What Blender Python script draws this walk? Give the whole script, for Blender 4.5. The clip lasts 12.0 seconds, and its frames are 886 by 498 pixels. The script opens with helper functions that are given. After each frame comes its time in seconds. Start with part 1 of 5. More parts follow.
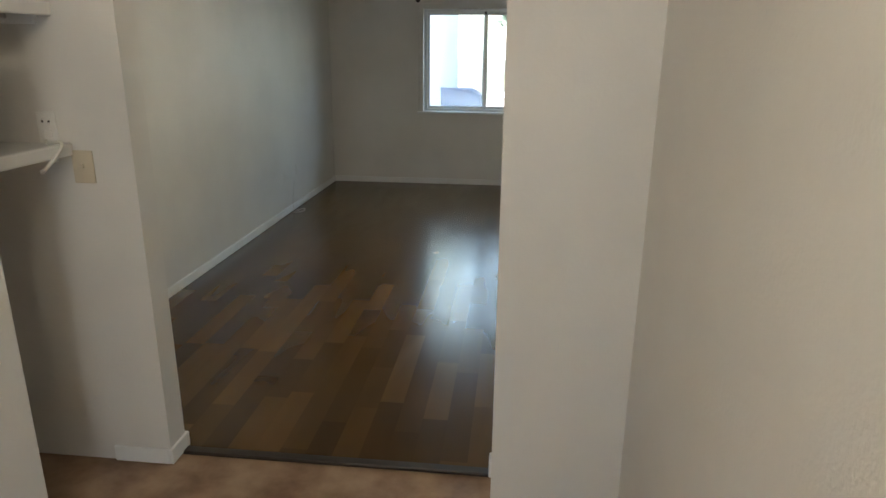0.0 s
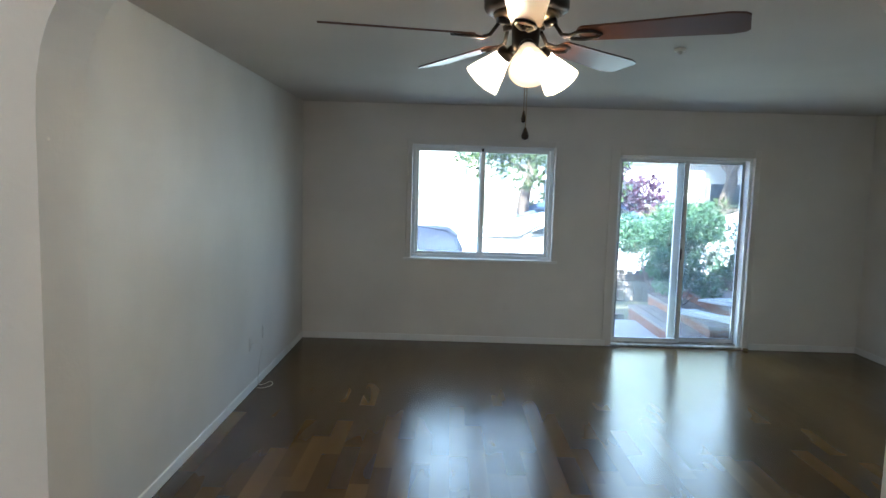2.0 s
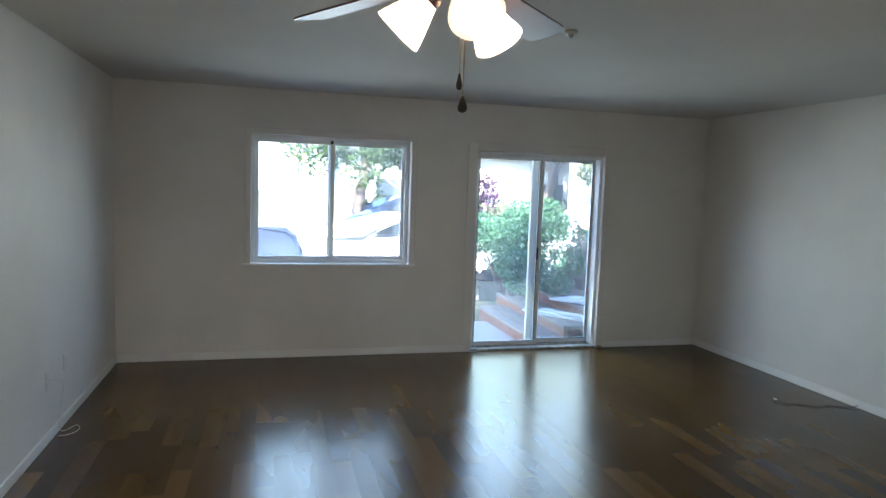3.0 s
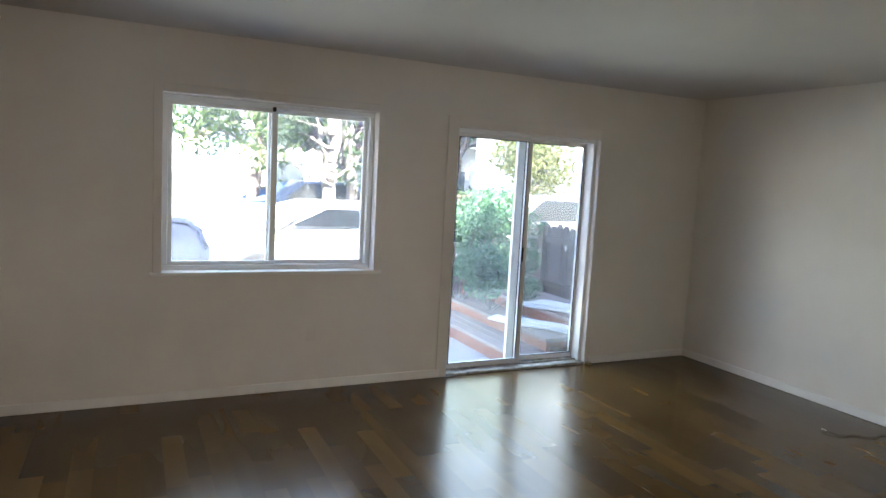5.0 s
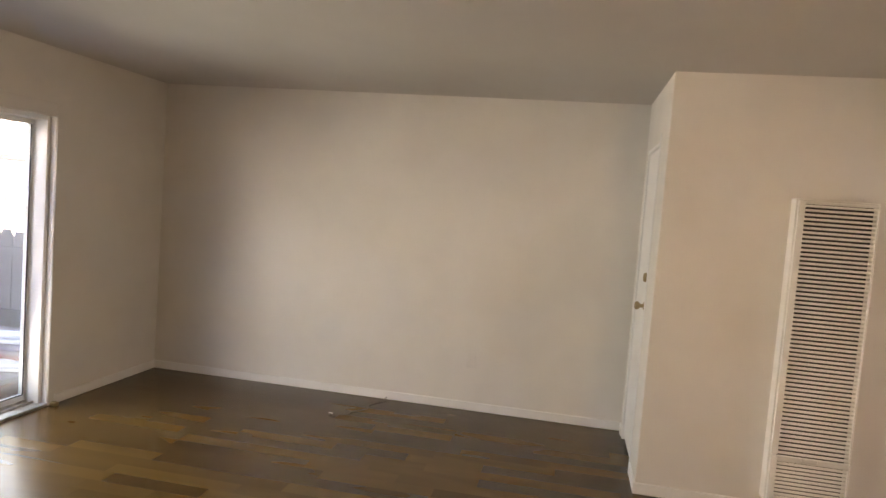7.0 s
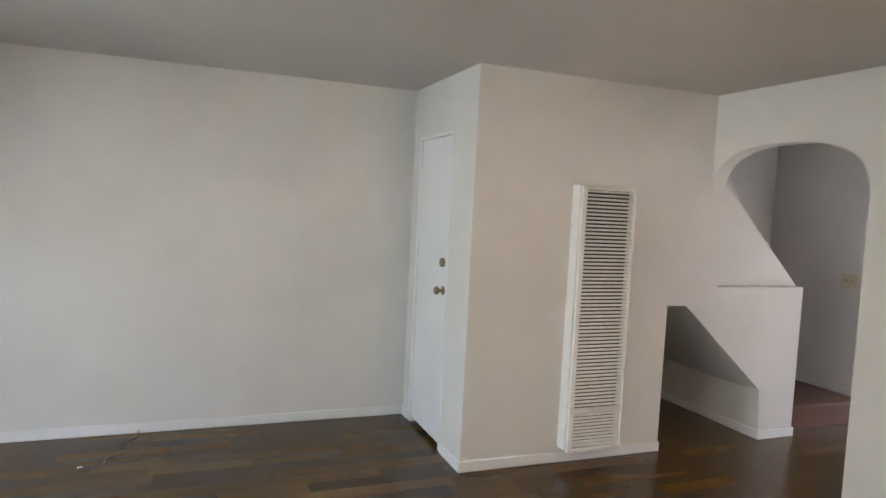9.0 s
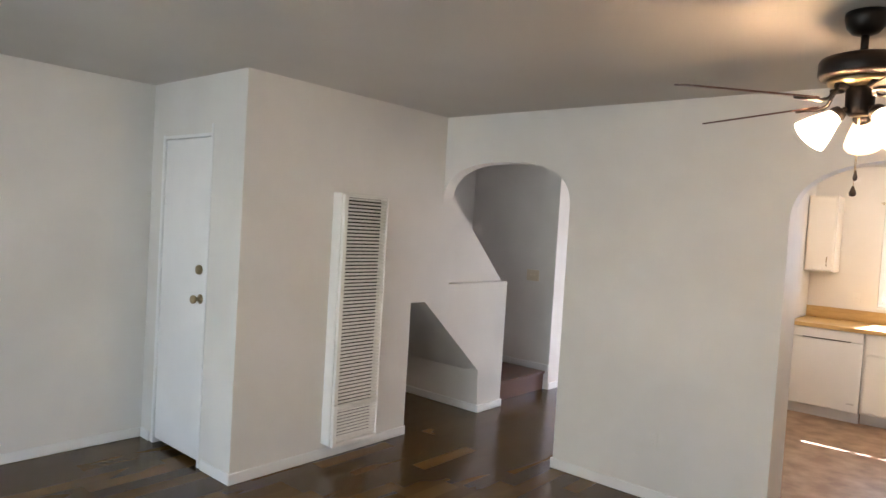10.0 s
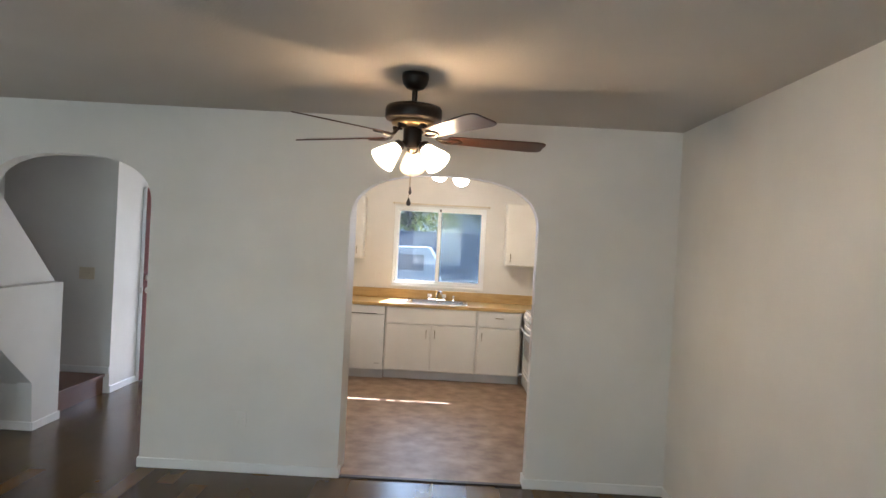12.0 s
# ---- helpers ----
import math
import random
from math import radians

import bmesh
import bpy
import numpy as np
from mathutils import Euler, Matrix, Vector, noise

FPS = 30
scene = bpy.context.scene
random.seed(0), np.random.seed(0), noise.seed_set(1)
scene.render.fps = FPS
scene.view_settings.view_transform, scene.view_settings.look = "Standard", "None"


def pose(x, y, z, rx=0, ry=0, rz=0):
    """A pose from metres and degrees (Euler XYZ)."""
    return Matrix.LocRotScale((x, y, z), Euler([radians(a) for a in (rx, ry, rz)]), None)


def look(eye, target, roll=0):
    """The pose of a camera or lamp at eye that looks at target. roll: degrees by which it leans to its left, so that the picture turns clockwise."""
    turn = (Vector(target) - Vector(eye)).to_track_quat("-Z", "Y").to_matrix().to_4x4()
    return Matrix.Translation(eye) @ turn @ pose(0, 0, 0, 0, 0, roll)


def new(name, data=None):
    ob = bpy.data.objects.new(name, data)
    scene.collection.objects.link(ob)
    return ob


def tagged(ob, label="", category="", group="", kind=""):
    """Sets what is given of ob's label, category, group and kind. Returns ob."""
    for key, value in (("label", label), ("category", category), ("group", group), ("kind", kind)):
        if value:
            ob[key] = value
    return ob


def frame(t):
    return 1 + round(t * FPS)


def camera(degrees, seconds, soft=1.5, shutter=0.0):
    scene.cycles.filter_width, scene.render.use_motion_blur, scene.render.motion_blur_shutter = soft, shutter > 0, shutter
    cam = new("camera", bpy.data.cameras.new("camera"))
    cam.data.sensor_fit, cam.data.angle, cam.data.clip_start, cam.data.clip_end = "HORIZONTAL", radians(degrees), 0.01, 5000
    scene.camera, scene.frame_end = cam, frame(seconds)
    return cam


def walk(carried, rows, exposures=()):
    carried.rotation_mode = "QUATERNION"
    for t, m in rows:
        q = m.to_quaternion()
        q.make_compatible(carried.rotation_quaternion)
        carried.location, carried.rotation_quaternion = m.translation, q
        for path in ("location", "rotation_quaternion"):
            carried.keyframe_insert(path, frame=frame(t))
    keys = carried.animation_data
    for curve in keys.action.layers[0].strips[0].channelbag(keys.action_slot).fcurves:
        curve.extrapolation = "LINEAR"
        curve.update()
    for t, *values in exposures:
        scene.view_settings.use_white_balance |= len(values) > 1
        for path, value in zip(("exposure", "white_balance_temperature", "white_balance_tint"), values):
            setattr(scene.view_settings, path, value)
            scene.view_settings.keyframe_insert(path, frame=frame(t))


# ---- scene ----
cam = camera(68.3, 12.0)
PATH = [
    (0, (0.389, 0.152, 1.573), (0.184, 2.055, 0.993), 0.5),
    (0.5, (0.184, 0.429, 1.62), (-0.1, 2.358, 1.174), 0.8),
    (1, (-0.039, 0.722, 1.649), (-0.331, 2.681, 1.369), 0.9),
    (1.5, (-0.249, 1.01, 1.657), (-0.355, 2.995, 1.439), 1.1),
    (2, (-0.353, 1.369, 1.653), (-0.362, 3.359, 1.451), 1.6),
    (2.5, (-0.471, 1.678, 1.625), (-0.242, 3.656, 1.439), 2.6),
    (3, (-0.552, 1.98, 1.618), (-0.039, 3.904, 1.431), 2.0),
    (5, (-0.891, 3.491, 1.586), (-0.032, 5.284, 1.371), 3.1),
    (5.5, (-1.04, 3.79, 1.558), (0.263, 5.297, 1.388), 5.5),
    (6, (-1.13, 4.047, 1.604), (0.455, 5.254, 1.431), 5.0),
    (6.5, (-1.115, 4.355, 1.554), (0.676, 5.234, 1.416), 4.1),
    (7, (-1.075, 4.643, 1.59), (0.885, 5.022, 1.458), 4.4),
    (7.5, (-1.024, 4.924, 1.622), (0.96, 5.102, 1.449), 4.0),
    (9.5, (-0.611, 5.981, 1.611), (1.02, 4.828, 1.508), 3.0),
    (10, (-0.536, 6.254, 1.612), (0.765, 4.737, 1.535), 3.5),
    (10.5, (-0.42, 6.425, 1.607), (0.608, 4.711, 1.545), 3.6),
    (11, (-0.319, 6.553, 1.626), (0.306, 4.654, 1.581), 2.9),
    (11.5, (-0.292, 6.699, 1.627), (-0.053, 4.714, 1.596), 2.8),
    (12, (-0.32, 6.75, 1.639), (-0.302, 4.751, 1.612), 3.1),
]
LOOKS = [(0.0, 2.98, 6150, 10), (0.5, 2.96, 6300, 10), (1.0, 3.0, 6000, 10), (1.5, 3.08, 5700, 9), (2.0, 3.18, 5500, 10), (3.0, 3.22, 5600, 13),
         (5.0, 3.44, 6350, 19), (5.5, 3.40, 6700, 22), (6.0, 3.46, 7050, 24), (6.5, 3.80, 7400, 26), (7.0, 3.84, 8150, 31), (7.5, 3.90, 7600, 26),
         (9.5, 3.90, 6250, 24), (10.0, 3.90, 6300, 24), (10.5, 3.90, 6250, 23), (11.0, 3.80, 6250, 22), (11.5, 3.50, 6200, 19), (12.0, 3.47, 5900, 18)]
walk(cam, [(t, look(eye, target, roll)) for t, eye, target, roll in PATH], LOOKS)

# ---- light ----
SUN_ELEV, SUN_ROT = 42.9, 190.0          # degrees; the sun stands south-south-west
world = bpy.data.worlds.new("sky")
scene.world = world
world.use_nodes = True
wn, wl = world.node_tree.nodes, world.node_tree.links
sky = wn.new("ShaderNodeTexSky")
sky.sky_type = "NISHITA"
sky.sun_disc = False
sky.sun_elevation = radians(SUN_ELEV)
sky.sun_rotation = radians(SUN_ROT)
wn["Background"].inputs["Strength"].default_value = 0.15
wl.new(sky.outputs["Color"], wn["Background"].inputs["Color"])

sun_data = bpy.data.lights.new("sun", "SUN")
sun_data.energy, sun_data.angle, sun_data.color = 5.0, radians(0.5), (1.0, 0.93, 0.82)
sun = new("sun", sun_data)
SUN_WAY = Vector((0.176, 1.0, -math.tan(radians(SUN_ELEV)) * 1.016))
sun.matrix_world = look((0, -20, 30), Vector((0, -20, 30)) + SUN_WAY)


def window_light(name, x, y, z, w, h, power, turn, color, tilt=0):
    data = bpy.data.lights.new(name, "AREA")
    data.shape, data.size, data.size_y, data.energy, data.color = "RECTANGLE", w, h, power, color
    data.spread = radians(136)
    ob = new(name, data)
    ob.matrix_world = pose(x, y, z, 90 - tilt, 0, turn)
    return ob


# sky light that falls through the glazed openings
for x, power in ((-0.34, 0.60), (0.35, 0.34)):
    window_light("sky_light_window", x, 8.122, 1.46, 0.60, 1.04, power, 180, (0.78, 0.96, 0.89), 12)
for x, power in ((1.75, 1.02), (2.42, 0.82)):
    window_light("sky_light_patio_door", x, 8.122, 1.0, 0.58, 1.78, power, 180, (0.78, 0.96, 0.89), 12)
window_light("sky_light_kitchen_window", -0.19, -1.66, 1.55, 1.04, 0.9, 1.6, 0, (0.85, 0.93, 1.0))

# added in the open doorway and turned west, to bounce light onto the landing
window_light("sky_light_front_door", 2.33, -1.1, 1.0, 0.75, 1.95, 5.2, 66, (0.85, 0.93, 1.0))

# ---- materials ----
MATS = {}


def material(name, color, rough=0.6, metal=0.0, color2=None, scale=4.0, bump=0.0, bump_scale=60.0, spec=0.5, stretch=(1, 1, 1)):
    """A painted or plain surface: base colour with slow blotches, and fine relief."""
    if name in MATS:
        return MATS[name]
    m = bpy.data.materials.new(name)
    m.use_nodes = True
    n, l = m.node_tree.nodes, m.node_tree.links
    b = n["Principled BSDF"]
    b.inputs["Roughness"].default_value, b.inputs["Metallic"].default_value = rough, metal
    b.inputs["Specular IOR Level"].default_value = spec
    co = n.new("ShaderNodeTexCoord")
    mp = n.new("ShaderNodeMapping")
    mp.inputs["Scale"].default_value = stretch
    l.new(co.outputs["Object"], mp.inputs["Vector"])
    if color2 is None:
        color2 = tuple(c * 0.93 for c in color)
    t = n.new("ShaderNodeTexNoise")
    t.inputs["Scale"].default_value, t.inputs["Detail"].default_value = scale, 6
    l.new(mp.outputs["Vector"], t.inputs["Vector"])
    r = n.new("ShaderNodeValToRGB")
    r.color_ramp.elements[0].position, r.color_ramp.elements[1].position = 0.35, 0.68
    r.color_ramp.elements[0].color, r.color_ramp.elements[1].color = (*color, 1), (*color2, 1)
    l.new(t.outputs["Fac"], r.inputs["Fac"])
    l.new(r.outputs["Color"], b.inputs["Base Color"])
    rr = n.new("ShaderNodeMapRange")
    rr.inputs["To Min"].default_value, rr.inputs["To Max"].default_value = max(0.02, rough - 0.06), min(1, rough + 0.06)
    l.new(t.outputs["Fac"], rr.inputs["Value"])
    l.new(rr.outputs["Result"], b.inputs["Roughness"])
    if bump:
        t2 = n.new("ShaderNodeTexNoise")
        t2.inputs["Scale"].default_value, t2.inputs["Detail"].default_value = bump_scale, 4
        l.new(mp.outputs["Vector"], t2.inputs["Vector"])
        bp = n.new("ShaderNodeBump")
        bp.inputs["Strength"].default_value, bp.inputs["Distance"].default_value = bump, 0.004
        l.new(t2.outputs["Fac"], bp.inputs["Height"])
        l.new(bp.outputs["Normal"], b.inputs["Normal"])
    MATS[name] = m
    return m


def wood(name, dark, mid, light, rough=0.3, by_object=True, grain=(30, 2.2, 30), spec=0.5, tone=0.42, detail=8, relief=0.05, scatter=37.0):
    """Strips of wood: each piece takes a tone of its own, with grain along y."""
    if name in MATS:
        return MATS[name]
    m = bpy.data.materials.new(name)
    m.use_nodes = True
    n, l = m.node_tree.nodes, m.node_tree.links
    b = n["Principled BSDF"]
    b.inputs["Specular IOR Level"].default_value = spec
    if by_object:
        rnd = n.new("ShaderNodeObjectInfo").outputs["Random"]
    else:
        rnd = n.new("ShaderNodeNewGeometry").outputs["Random Per Island"]
    geo = n.new("ShaderNodeNewGeometry")
    off = n.new("ShaderNodeVectorMath")
    off.operation = "MULTIPLY_ADD"
    comb = n.new("ShaderNodeCombineXYZ")
    mul = n.new("ShaderNodeMath")
    mul.operation, mul.inputs[1].default_value = "MULTIPLY", scatter
    l.new(rnd, mul.inputs[0])
    for k in range(3):
        l.new(mul.outputs[0], comb.inputs[k])
    off.inputs[1].default_value = grain
    l.new(geo.outputs["Position"], off.inputs[0])
    l.new(comb.outputs["Vector"], off.inputs[2])
    t = n.new("ShaderNodeTexNoise")
    t.inputs["Scale"].default_value, t.inputs["Detail"].default_value, t.inputs["Distortion"].default_value = 1.0, detail, 0.5
    l.new(off.outputs["Vector"], t.inputs["Vector"])
    mixf = n.new("ShaderNodeMath")
    mixf.operation, mixf.inputs[1].default_value = "MULTIPLY_ADD", tone
    l.new(rnd, mixf.inputs[0])
    half = n.new("ShaderNodeMath")
    half.operation, half.inputs[1].default_value = "MULTIPLY", 1.04 - tone
    l.new(t.outputs["Fac"], half.inputs[0])
    l.new(half.outputs[0], mixf.inputs[2])
    r = n.new("ShaderNodeValToRGB")
    e = r.color_ramp.elements
    e[0].position, e[0].color = 0.15, (*dark, 1)
    e[1].position, e[1].color = 0.95, (*light, 1)
    k = e.new(0.55)
    k.color = (*mid, 1)
    l.new(mixf.outputs[0], r.inputs["Fac"])
    l.new(r.outputs["Color"], b.inputs["Base Color"])
    rr = n.new("ShaderNodeMapRange")
    rr.inputs["To Min"].default_value, rr.inputs["To Max"].default_value = rough - 0.05, rough + 0.09
    l.new(t.outputs["Fac"], rr.inputs["Value"])
    l.new(rr.outputs["Result"], b.inputs["Roughness"])
    if relief:
        bp = n.new("ShaderNodeBump")
        bp.inputs["Strength"].default_value, bp.inputs["Distance"].default_value = relief, 0.001
        l.new(t.outputs["Fac"], bp.inputs["Height"])
        l.new(bp.outputs["Normal"], b.inputs["Normal"])
    MATS[name] = m
    return m


def glass(name, tint=(0.95, 0.98, 0.97), rough=0.0, haze=0.08):
    if name in MATS:
        return MATS[name]
    m = bpy.data.materials.new(name)
    m.use_nodes = True
    n, l = m.node_tree.nodes, m.node_tree.links
    n.remove(n["Principled BSDF"])
    tr, gl, mx, fr = n.new("ShaderNodeBsdfTransparent"), n.new("ShaderNodeBsdfGlossy"), n.new("ShaderNodeMixShader"), n.new("ShaderNodeLayerWeight")
    pw, ad = n.new("ShaderNodeMath"), n.new("ShaderNodeMath")
    pw.operation, pw.inputs[1].default_value = "POWER", 5.0
    ad.operation, ad.inputs[1].default_value, ad.inputs[2].default_value = "MULTIPLY_ADD", 0.6, 0.03
    fr.inputs["Blend"].default_value = 0.5
    tr.inputs["Color"].default_value = (*tint, 1)
    gl.inputs["Roughness"].default_value = rough
    l.new(fr.outputs["Facing"], pw.inputs[0])
    l.new(pw.outputs[0], ad.inputs[0])
    l.new(ad.outputs[0], mx.inputs["Fac"])
    l.new(tr.outputs[0], mx.inputs[1])
    l.new(gl.outputs[0], mx.inputs[2])
    # outdoor glare put in as a milky film over the pane
    hz, mz = n.new("ShaderNodeBsdfTranslucent"), n.new("ShaderNodeMixShader")
    hz.inputs["Color"].default_value = (0.75, 0.82, 0.90, 1)
    mz.inputs["Fac"].default_value = haze
    l.new(mx.outputs[0], mz.inputs[1])
    l.new(hz.outputs[0], mz.inputs[2])
    l.new(mz.outputs[0], n["Material Output"].inputs["Surface"])
    MATS[name] = m
    return m


def screen_mesh(name, open_part):
    """Fine grey insect screen: a weave too small to see, mostly open."""
    if name in MATS:
        return MATS[name]
    m = bpy.data.materials.new(name)
    m.use_nodes = True
    n, l = m.node_tree.nodes, m.node_tree.links
    b = n["Principled BSDF"]
    b.inputs["Base Color"].default_value = (0.46, 0.50, 0.54, 1)
    b.inputs["Roughness"].default_value = 0.6
    tr, mx = n.new("ShaderNodeBsdfTransparent"), n.new("ShaderNodeMixShader")
    mx.inputs["Fac"].default_value = open_part
    l.new(b.outputs[0], mx.inputs[1])
    l.new(tr.outputs[0], mx.inputs[2])
    l.new(mx.outputs[0], n["Material Output"].inputs["Surface"])
    MATS[name] = m
    return m


def glow(name, color, strength, clear=0.0, base=(0.9, 0.88, 0.82)):
    if name in MATS:
        return MATS[name]
    m = bpy.data.materials.new(name)
    m.use_nodes = True
    b = m.node_tree.nodes["Principled BSDF"]
    b.inputs["Base Color"].default_value = (*base, 1)
    b.inputs["Roughness"].default_value = 0.35
    b.inputs["Emission Color"].default_value = (*color, 1)
    b.inputs["Emission Strength"].default_value = strength
    if clear:
        n, l = m.node_tree.nodes, m.node_tree.links
        tr, mx = n.new("ShaderNodeBsdfTransparent"), n.new("ShaderNodeMixShader")
        tr.inputs["Color"].default_value = (1.0, 0.93, 0.82, 1)
        mx.inputs["Fac"].default_value = clear
        l.new(b.outputs[0], mx.inputs[1])
        l.new(tr.outputs[0], mx.inputs[2])
        l.new(mx.outputs[0], n["Material Output"].inputs["Surface"])
    MATS[name] = m
    return m


PAINT = material("wall_paint", (0.71, 0.69, 0.65), 0.55, color2=(0.645, 0.625, 0.585), scale=1.6, bump=0.2, bump_scale=95)
# darkened in the colour, where the living room ceiling gets less light
CEIL = material("dimmed_ceiling_paint", (0.56, 0.53, 0.49), 0.8, color2=(0.52, 0.49, 0.455), scale=1.0, bump=0.5, bump_scale=90)
# lighter copy, so kitchen and hall bounce more light
CEILK = material("lightened_ceiling_paint", (0.68, 0.66, 0.61), 0.8, color2=(0.64, 0.62, 0.57), scale=1.0, bump=0.5, bump_scale=90)
TRIM = material("trim_paint", (0.78, 0.78, 0.76), 0.35, scale=3, bump=0.1)
DOORW = material("door_paint", (0.80, 0.80, 0.79), 0.38, scale=2, bump=0.12, bump_scale=80)
VINYLF = material("window_vinyl", (0.82, 0.84, 0.84), 0.32, scale=3)
FLOORW = wood("laminate_strip", (0.050, 0.026, 0.0074), (0.087, 0.0465, 0.0132), (0.136, 0.076, 0.0220), rough=0.21, grain=(6, 1.2, 6), spec=0.36, tone=0.62, detail=1, relief=0.0)
FLOORS = wood("laminate_strip_joined", (0.050, 0.026, 0.0074), (0.087, 0.0465, 0.0132), (0.136, 0.076, 0.0220), rough=0.21, by_object=False, grain=(6, 1.2, 6), spec=0.36, tone=0.62, detail=1, relief=0.0)
DARKW = material("dark_edge", (0.018, 0.011, 0.008), 0.4)
KFLOOR = material("sheet_vinyl", (0.185, 0.108, 0.062), 0.42, spec=0.35, color2=(0.37, 0.26, 0.17), scale=6.0, bump=0.15, bump_scale=45)
CHROME = material("chrome", (0.75, 0.75, 0.76), 0.16, metal=1.0)
BRASS = material("antique_brass", (0.36, 0.28, 0.17), 0.32, metal=1.0)
NICKEL = material("brushed_nickel", (0.55, 0.53, 0.50), 0.3, metal=1.0)
BLACK = material("oil_rubbed_bronze", (0.022, 0.017, 0.014), 0.38, metal=0.6)
BEIGE = material("almond_plastic", (0.62, 0.54, 0.40), 0.4)
WHITEP = material("white_plastic", (0.78, 0.77, 0.73), 0.4)
GLASS = glass("window_glass", haze=0.045)
# tint takes down the over-bright street behind this window
GLASSK = glass("kitchen_window_glass", tint=(0.52, 0.58, 0.61), haze=0.006)
SCREEN = screen_mesh("insect_screen", 0.82)
DUSTY = screen_mesh("dusty_insect_screen", 0.80)

# ---- builders ----


def thing(name, at=(0, 0, 0), label="", category="", group="", turn=0):
    ob = new(name)
    ob.empty_display_size = 0.1
    ob.matrix_world = pose(*at, 0, 0, turn)
    return tagged(ob, label, category, group)


def part(name, bm, mat, parent=None, label="", smooth=False, kind="", category=""):
    me = bpy.data.meshes.new(name)
    bmesh.ops.recalc_face_normals(bm, faces=bm.faces)
    bm.to_mesh(me)
    bm.free()
    me.materials.append(mat)
    if smooth:
        for p in me.polygons:
            p.use_smooth = True
    ob = new(name, me)
    ob.parent = parent
    return tagged(ob, label, category, "", kind)


def box(bm, x0, x1, y0, y1, z0, z1, bevel=0.0, segs=1, m=None):
    r = bmesh.ops.create_cube(bm, size=1)
    vs = r["verts"]
    bmesh.ops.scale(bm, vec=(abs(x1 - x0), abs(y1 - y0), abs(z1 - z0)), verts=vs)
    bmesh.ops.translate(bm, vec=((x0 + x1) / 2, (y0 + y1) / 2, (z0 + z1) / 2), verts=vs)
    if bevel:
        es = list({e for v in vs for e in v.link_edges})
        out = bmesh.ops.bevel(bm, geom=es, offset=bevel, segments=segs, affect="EDGES", profile=0.5)
        vs = list({v for f in out["faces"] for v in f.verts} | {v for v in vs if v.is_valid})
    if m is not None:
        bmesh.ops.transform(bm, matrix=m, verts=vs)
    return bm


def mbox(*a, **k):
    return box(bmesh.new(), *a, **k)


def prism(outline, axis, a, b):
    """A solid from an outline in the plane across an axis, between a and b."""
    bm = bmesh.new()
    put = {"x": lambda u, v, w: (w, u, v), "y": lambda u, v, w: (u, w, v), "z": lambda u, v, w: (u, v, w)}[axis]
    lo = [bm.verts.new(put(u, v, a)) for u, v in outline]
    hi = [bm.verts.new(put(u, v, b)) for u, v in outline]
    caps = [bm.faces.new(lo), bm.faces.new(hi)]
    for i in range(len(lo)):
        j = (i + 1) % len(lo)
        bm.faces.new((lo[i], lo[j], hi[j], hi[i]))
    bmesh.ops.triangulate(bm, faces=caps, ngon_method="EAR_CLIP")
    return bm


def turned(profile, segs=32, m=None, bm=None):
    """A lathe round z from (radius, z) pairs."""
    bm = bm or bmesh.new()
    made = []
    rings = []
    for r, z in profile:
        if r < 1e-5:
            ring = [bm.verts.new((0, 0, z))]
        else:
            ring = [bm.verts.new((r * math.cos(2 * math.pi * k / segs), r * math.sin(2 * math.pi * k / segs), z)) for k in range(segs)]
        rings.append(ring)
        made += ring
    for p, q in zip(rings, rings[1:]):
        for k in range(segs):
            k2 = (k + 1) % segs
            if len(p) == 1 and len(q) == 1:
                continue
            if len(p) == 1:
                bm.faces.new((p[0], q[k], q[k2]))
            elif len(q) == 1:
                bm.faces.new((p[k], q[0], p[k2]))
            else:
                bm.faces.new((p[k], q[k], q[k2], p[k2]))
    if m is not None:
        bmesh.ops.transform(bm, matrix=m, verts=made)
    return bm


def tube(points, radius, segs=8, bm=None):
    """A round tube along points."""
    bm = bm or bmesh.new()
    pts = [Vector(p) for p in points]
    rings = []
    up = Vector((0.13, 0.27, 0.95))
    for i, p in enumerate(pts):
        d = (pts[min(i + 1, len(pts) - 1)] - pts[max(i - 1, 0)]).normalized()
        s = d.cross(up)
        if s.length < 1e-3:
            s = d.cross(Vector((1, 0, 0)))
        s.normalize()
        u = s.cross(d)
        rings.append([bm.verts.new(p + radius * (math.cos(2 * math.pi * k / segs) * s + math.sin(2 * math.pi * k / segs) * u)) for k in range(segs)])
    for a, b in zip(rings, rings[1:]):
        for k in range(segs):
            bm.faces.new((a[k], a[(k + 1) % segs], b[(k + 1) % segs], b[k]))
    bm.faces.new(rings[0])
    bm.faces.new(list(reversed(rings[-1])))
    return bm


def arch(x0, x1, spring, apex, n=32, power=2.6):
    """Points of a flattened round arch from x0 to x1."""
    a, c = (x1 - x0) / 2, (x0 + x1) / 2
    pts = []
    for i in range(n + 1):
        t = math.pi - math.pi * i / n
        cs, sn = math.cos(t), math.sin(t)
        pts.append((c + a * math.copysign(abs(cs) ** (2 / power), cs), spring + (apex - spring) * abs(sn) ** (2 / power)))
    return pts


# ---- the shell ----
H = 2.44
WX, EX, NY, SY, KY, KS = -1.84, 3.955, 8.09, 2.372, 2.257, -1.48   # inner wall faces
BX, BY = 2.82, 4.147                                               # stair block
K1 = (-0.910, 0.352, 1.72, 2.068)                                 # kitchen archway
A1 = (1.696, 2.82, 1.76, 2.085)                                    # hall archway


def structure(name, bm, mat, label, category):
    return part(name, bm, mat, None, label, kind="structure", category=category)


